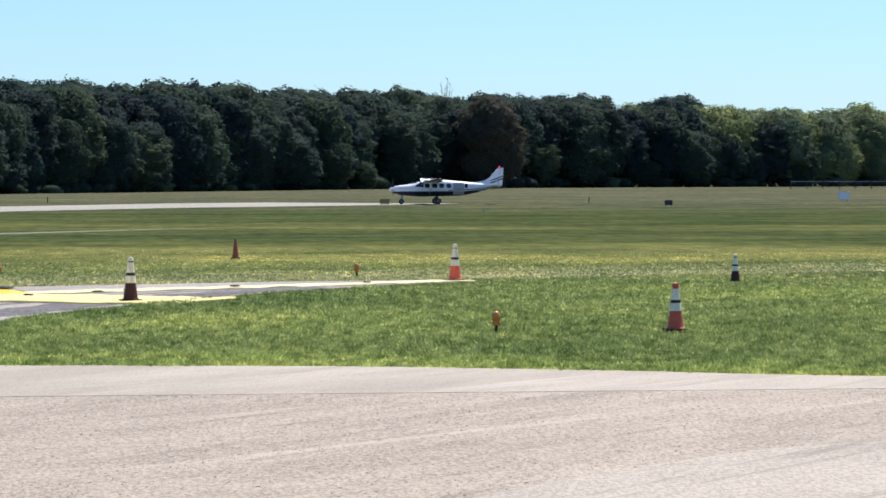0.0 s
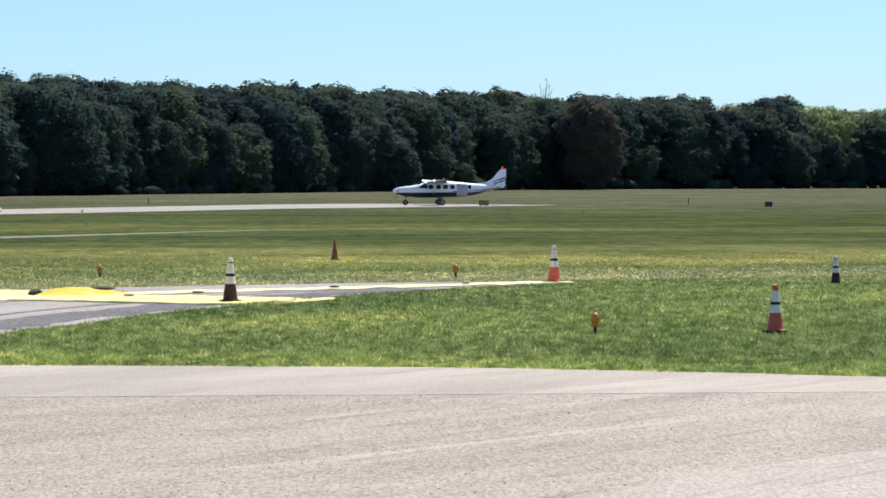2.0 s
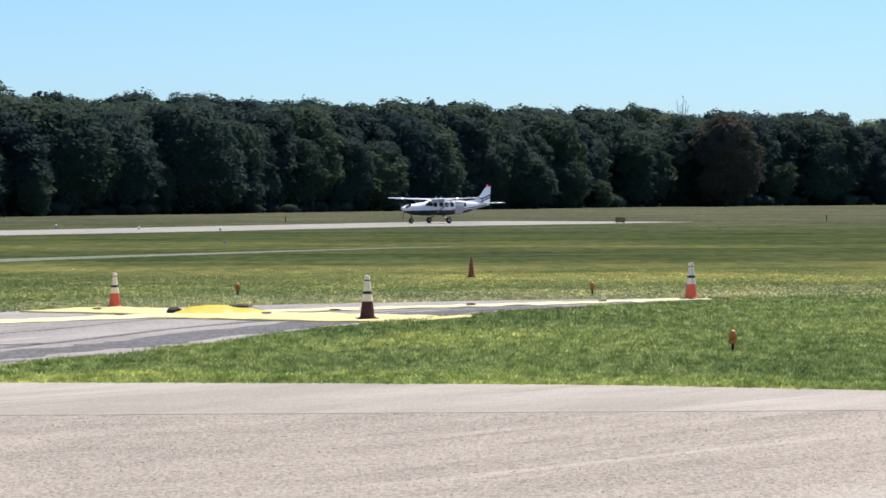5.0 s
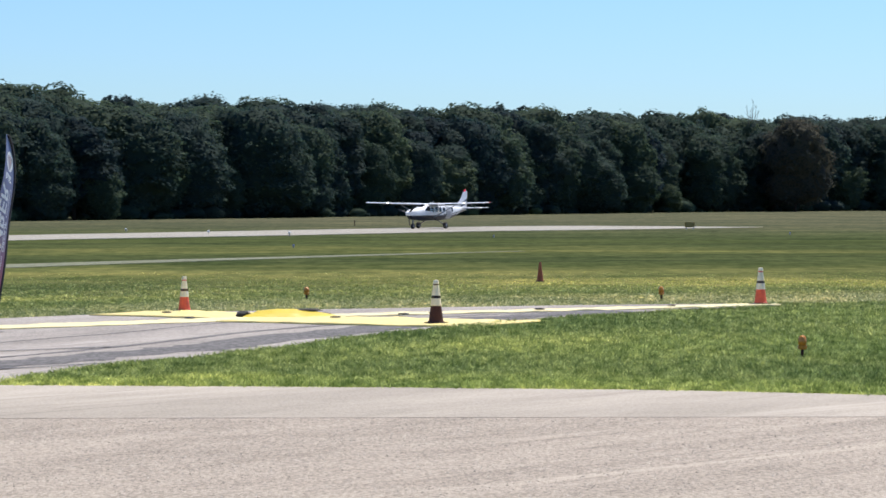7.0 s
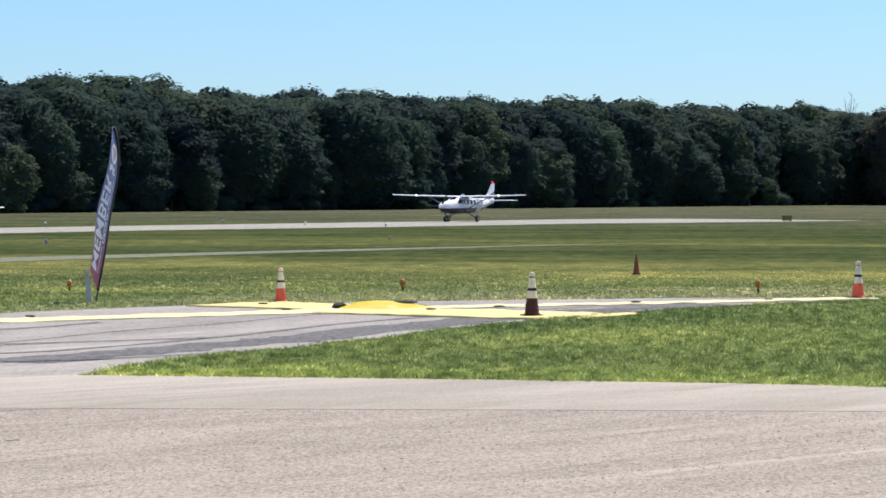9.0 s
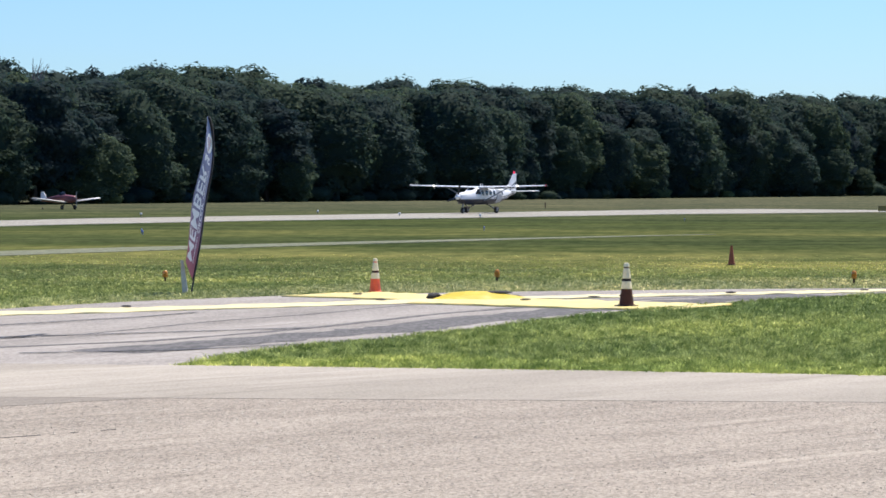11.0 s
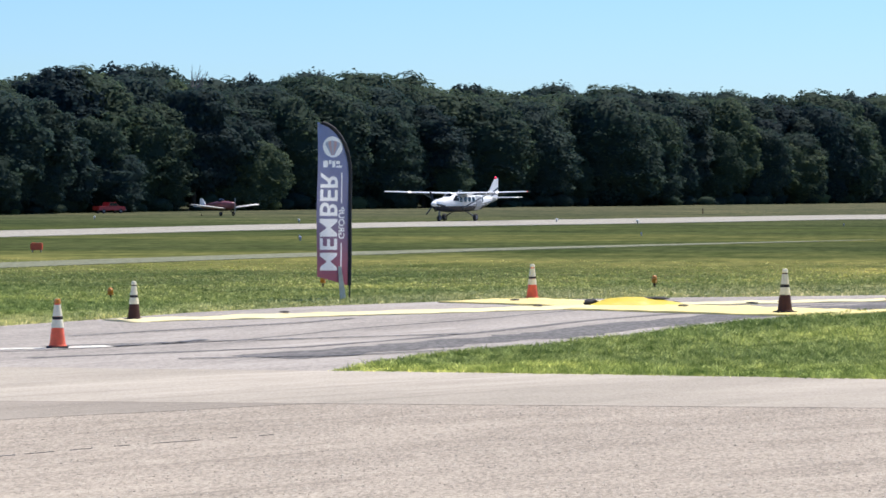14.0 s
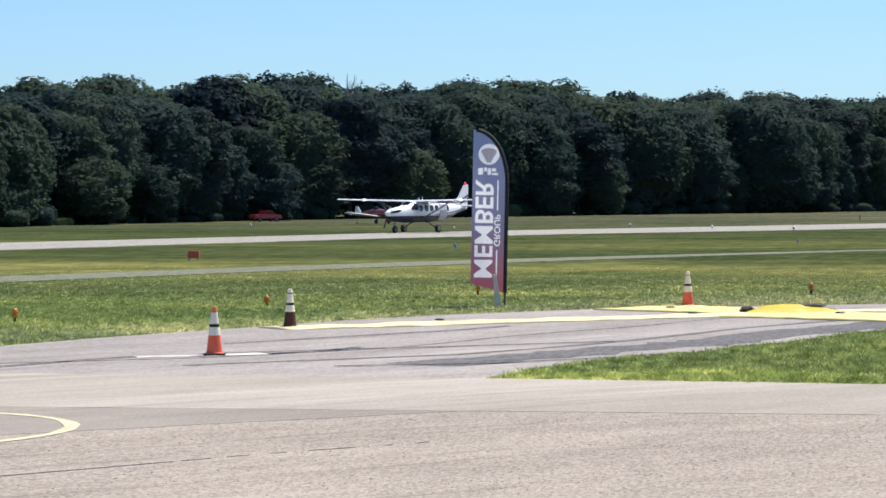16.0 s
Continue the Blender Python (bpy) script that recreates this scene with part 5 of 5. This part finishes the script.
def build_pickup():
    t = thing("pickup_truck", pose(-85.3, 347.5, gz(347.5), 0, 0, 42) @ Matrix.Diagonal((0.9, 0.9, 0.9, 1)), "dark red pickup truck parked by the wood", "pickup truck")
    prof = [(2.1, 0.45), (2.15, 0.82), (2.0, 0.96), (1.05, 1.02), (0.6, 1.55), (-0.45, 1.57), (-0.6, 1.02), (-2.1, 1.0), (-2.15, 0.45)]
    bm = prism(bmesh.new(), prof, -0.92, 0.92)
    bmesh.ops.bevel(bm, geom=bm.edges[:], offset=0.05, segments=2, affect="EDGES")
    part("body", bm, M_RED, t, "dark red body")
    for s in (1, -1):
        part("window", prism(bmesh.new(), [(0.92, 1.06), (0.57, 1.46), (-0.36, 1.48), (-0.45, 1.06)], s * 0.915, s * 0.935), M_GLASS, t, "dark side window")
        for x in (1.35, -1.3):
            wheel("wheel", t, x, s * 0.82, 0.33, 0.24)
    bm = box(bmesh.new(), (0.80, 0, 1.28), (0.05, 1.5, 0.46), 0.01, Euler((0, radians(-42), 0)).to_matrix())
    part("windscreen", bm, M_GLASS, t, "windscreen")
    part("bumper", box(bmesh.new(), (2.18, 0, 0.5), (0.12, 1.8, 0.2), 0.03), M_STEEL, t, "steel bumper")


build_pickup()


# ---------------------------------------------------------------- field signs and small lights
def field_sign(x, y, w, h, mat, label, name="airfield_sign", turn=0.0, lift=0.25, depth=0.22):
    t = thing(name, pose(x, y, gz(y), 0, 0, turn), label, "sign")
    part("panel", box(bmesh.new(), (0, 0, lift + h / 2), (w, depth, h), 0.03), mat, t)
    for s in (-1, 1):
        part("leg", tube(bmesh.new(), (s * w * 0.36, 0, 0), (s * w * 0.36, 0, lift + 0.02), 0.035), M_STEEL, t)


field_sign(26.2, 300, 1.05, 0.55, M_SIGN_Y, "low brownish-yellow airfield sign beside the runway end", turn=15)
field_sign(54.5, 287.3, 0.8, 0.5, M_BLACK, "small black airfield sign in the grass", turn=-10)
field_sign(85.6, 337, 1.35, 1.0, M_SIGN_W, "white board on two posts in the grass", lift=0.3, depth=0.06)
field_sign(-31.6, 116, 0.50, 0.30, M_ORANGE_OLD, "low dull red airfield sign in the grass", lift=0.1)


def small_light(x, y, mat, label, h=0.35, r=0.11):
    t = thing("runway_light", pose(x, y, gz(y)), label, "runway light", "runway edge lights")
    part("stem", tube(bmesh.new(), (0, 0, 0), (0, 0, h * 0.6), 0.04), M_STEEL, t)
    part("lens", turned(bmesh.new(), [(r * 0.8, h * 0.55), (r, h * 0.75), (r * 0.7, h), (0.02, h * 1.08)], 12), mat, t, smooth=True)


for x, y in ((-32, 285), (-13.7, 252), (-71, 283), (-45, 256), (-22, 265)):
    small_light(x, y, M_SIGN_W, "small white runway edge light", 0.36, 0.12)
for x, y in ((31.4, 255.6), (-26.0, 148.4), (4.2, 234.5), (-9.0, 170.0), (-26.9, 153.2)):
    small_light(x, y, M_BLUE, "small blue taxiway light on a stem", 0.22, 0.05)
for x, y in ((-10.8, 345), (53.7, 334)):
    t = thing("marker_post", pose(x, y, gz(y)), "short dark marker post in the field", "post", "marker posts")
    part("stake", tube(bmesh.new(), (0, 0, -0.05), (0, 0, 0.7), 0.06, 0.05), M_BROWN, t)


def build_fence():
    f = thing("fence", pose(150, 640, gz(640), 0, 0, 8), "long low wire fence with a pale top rail by the wood", "fence")
    for i in range(15):
        part("post", box(bmesh.new(), (i * 4.0, 0, 0.95), (0.16, 0.16, 1.9), 0.02), M_BLACK, f)
    for i in range(14):
        bm = bmesh.new()
        for z in (0.3, 0.65, 1.0, 1.35):
            box(bm, (i * 4.0 + 2, 0, z), (3.84, 0.04, 0.05))
        part("wires", bm, M_BLACK, f, "dark fence wires")
        part("rail", box(bmesh.new(), (i * 4.0 + 2, 0, 1.75), (3.84, 0.1, 0.14), 0.02), M_STEEL, f, "pale top rail")


build_fence()


# ---------------------------------------------------------------- movement
PLANE = [(0.0, 33.78, 318.3, 179.5), (0.5, 31.18, 319.5, 178.6), (1.0, 28.57, 320.4, 178.4), (1.5, 25.89, 321.0, 180.5), (2.0, 23.14, 321.3, 183.5),
         (2.5, 20.43, 321.4, 187.0), (3.0, 17.62, 321.2, 191.8), (3.5, 14.93, 320.7, 197.5), (4.0, 12.24, 320.0, 204.0), (6.5, 0.86, 313.3, 235.5),
         (7.0, -1.20, 311.4, 239.0), (7.5, -3.08, 309.3, 241.5), (8.0, -4.77, 307.1, 243.2), (8.5, -6.39, 304.8, 244.4), (9.0, -8.17, 302.3, 244.6),
         (11.5, -17.85, 288.2, 244.4), (12.0, -20.25, 285.1, 244.7), (12.5, -22.88, 282.0, 245.2), (13.0, -25.67, 278.8, 245.9), (13.5, -28.69, 275.6, 246.4),
         (14.0, -32.00, 272.4, 247.0), (14.5, -34.95, 265.5, 247.5), (15.0, -37.80, 256.0, 247.8), (15.5, -41.10, 246.2, 247.8), (16.0, -44.60, 237.5, 247.6)]
# seconds, turn of the cloth about the pole, lean of the pole to the right
FLAG = [(0.0, 79, 3, 19), (6.5, 79, 4, 19), (7.0, 79, 4, 19), (8.0, 80, 5, 20), (9.0, 81, 6, 20), (11.5, 81, 6, 17), (12.0, 78, 6, 16), (12.5, 71, 5, 13), (13.0, 57, 1.2, 6), (13.5, 40, 0.6, 2), (14.0, 27, 0.5, 0), (14.5, 14, 0, 0), (15.0, 12, 1.2, 0), (15.5, 10, 1.4, 0), (16.0, 8, 1.4, 0)]


def motions():
    walk(aircraft, [(t, pose(x, y, gz(y) + 0.035, 0, 0, h)) for t, x, y, h in PLANE])
    walk(feather_flag, [(t, pose(-10.57, 67.0, 0.0, -bent) @ pose(0, 0, 0, 0, lean, 0) @ pose(0, 0, 0, 0, 0, turn)) for t, turn, lean, bent in FLAG])
    ts = np.arange(0, 16.001, 0.1)
    xs = np.interp(ts, [r[0] for r in PLANE], [r[1] for r in PLANE])
    ys = np.interp(ts, [r[0] for r in PLANE], [r[2] for r in PLANE])
    rolled = np.concatenate([[0], np.cumsum(np.hypot(np.diff(xs), np.diff(ys)))])
    for w in air_wheels:
        base = w.matrix_basis.copy()
        r = base.translation.z
        walk(w, [(t, base @ pose(0, 0, 0, 0, math.degrees(s / r), 0)) for t, s in zip(ts, rolled)])
    base = propeller.matrix_basis.copy()
    walk(propeller, [(t, base @ pose(0, 0, 0, 73.0 * i)) for i, t in enumerate(ts)])


motions()
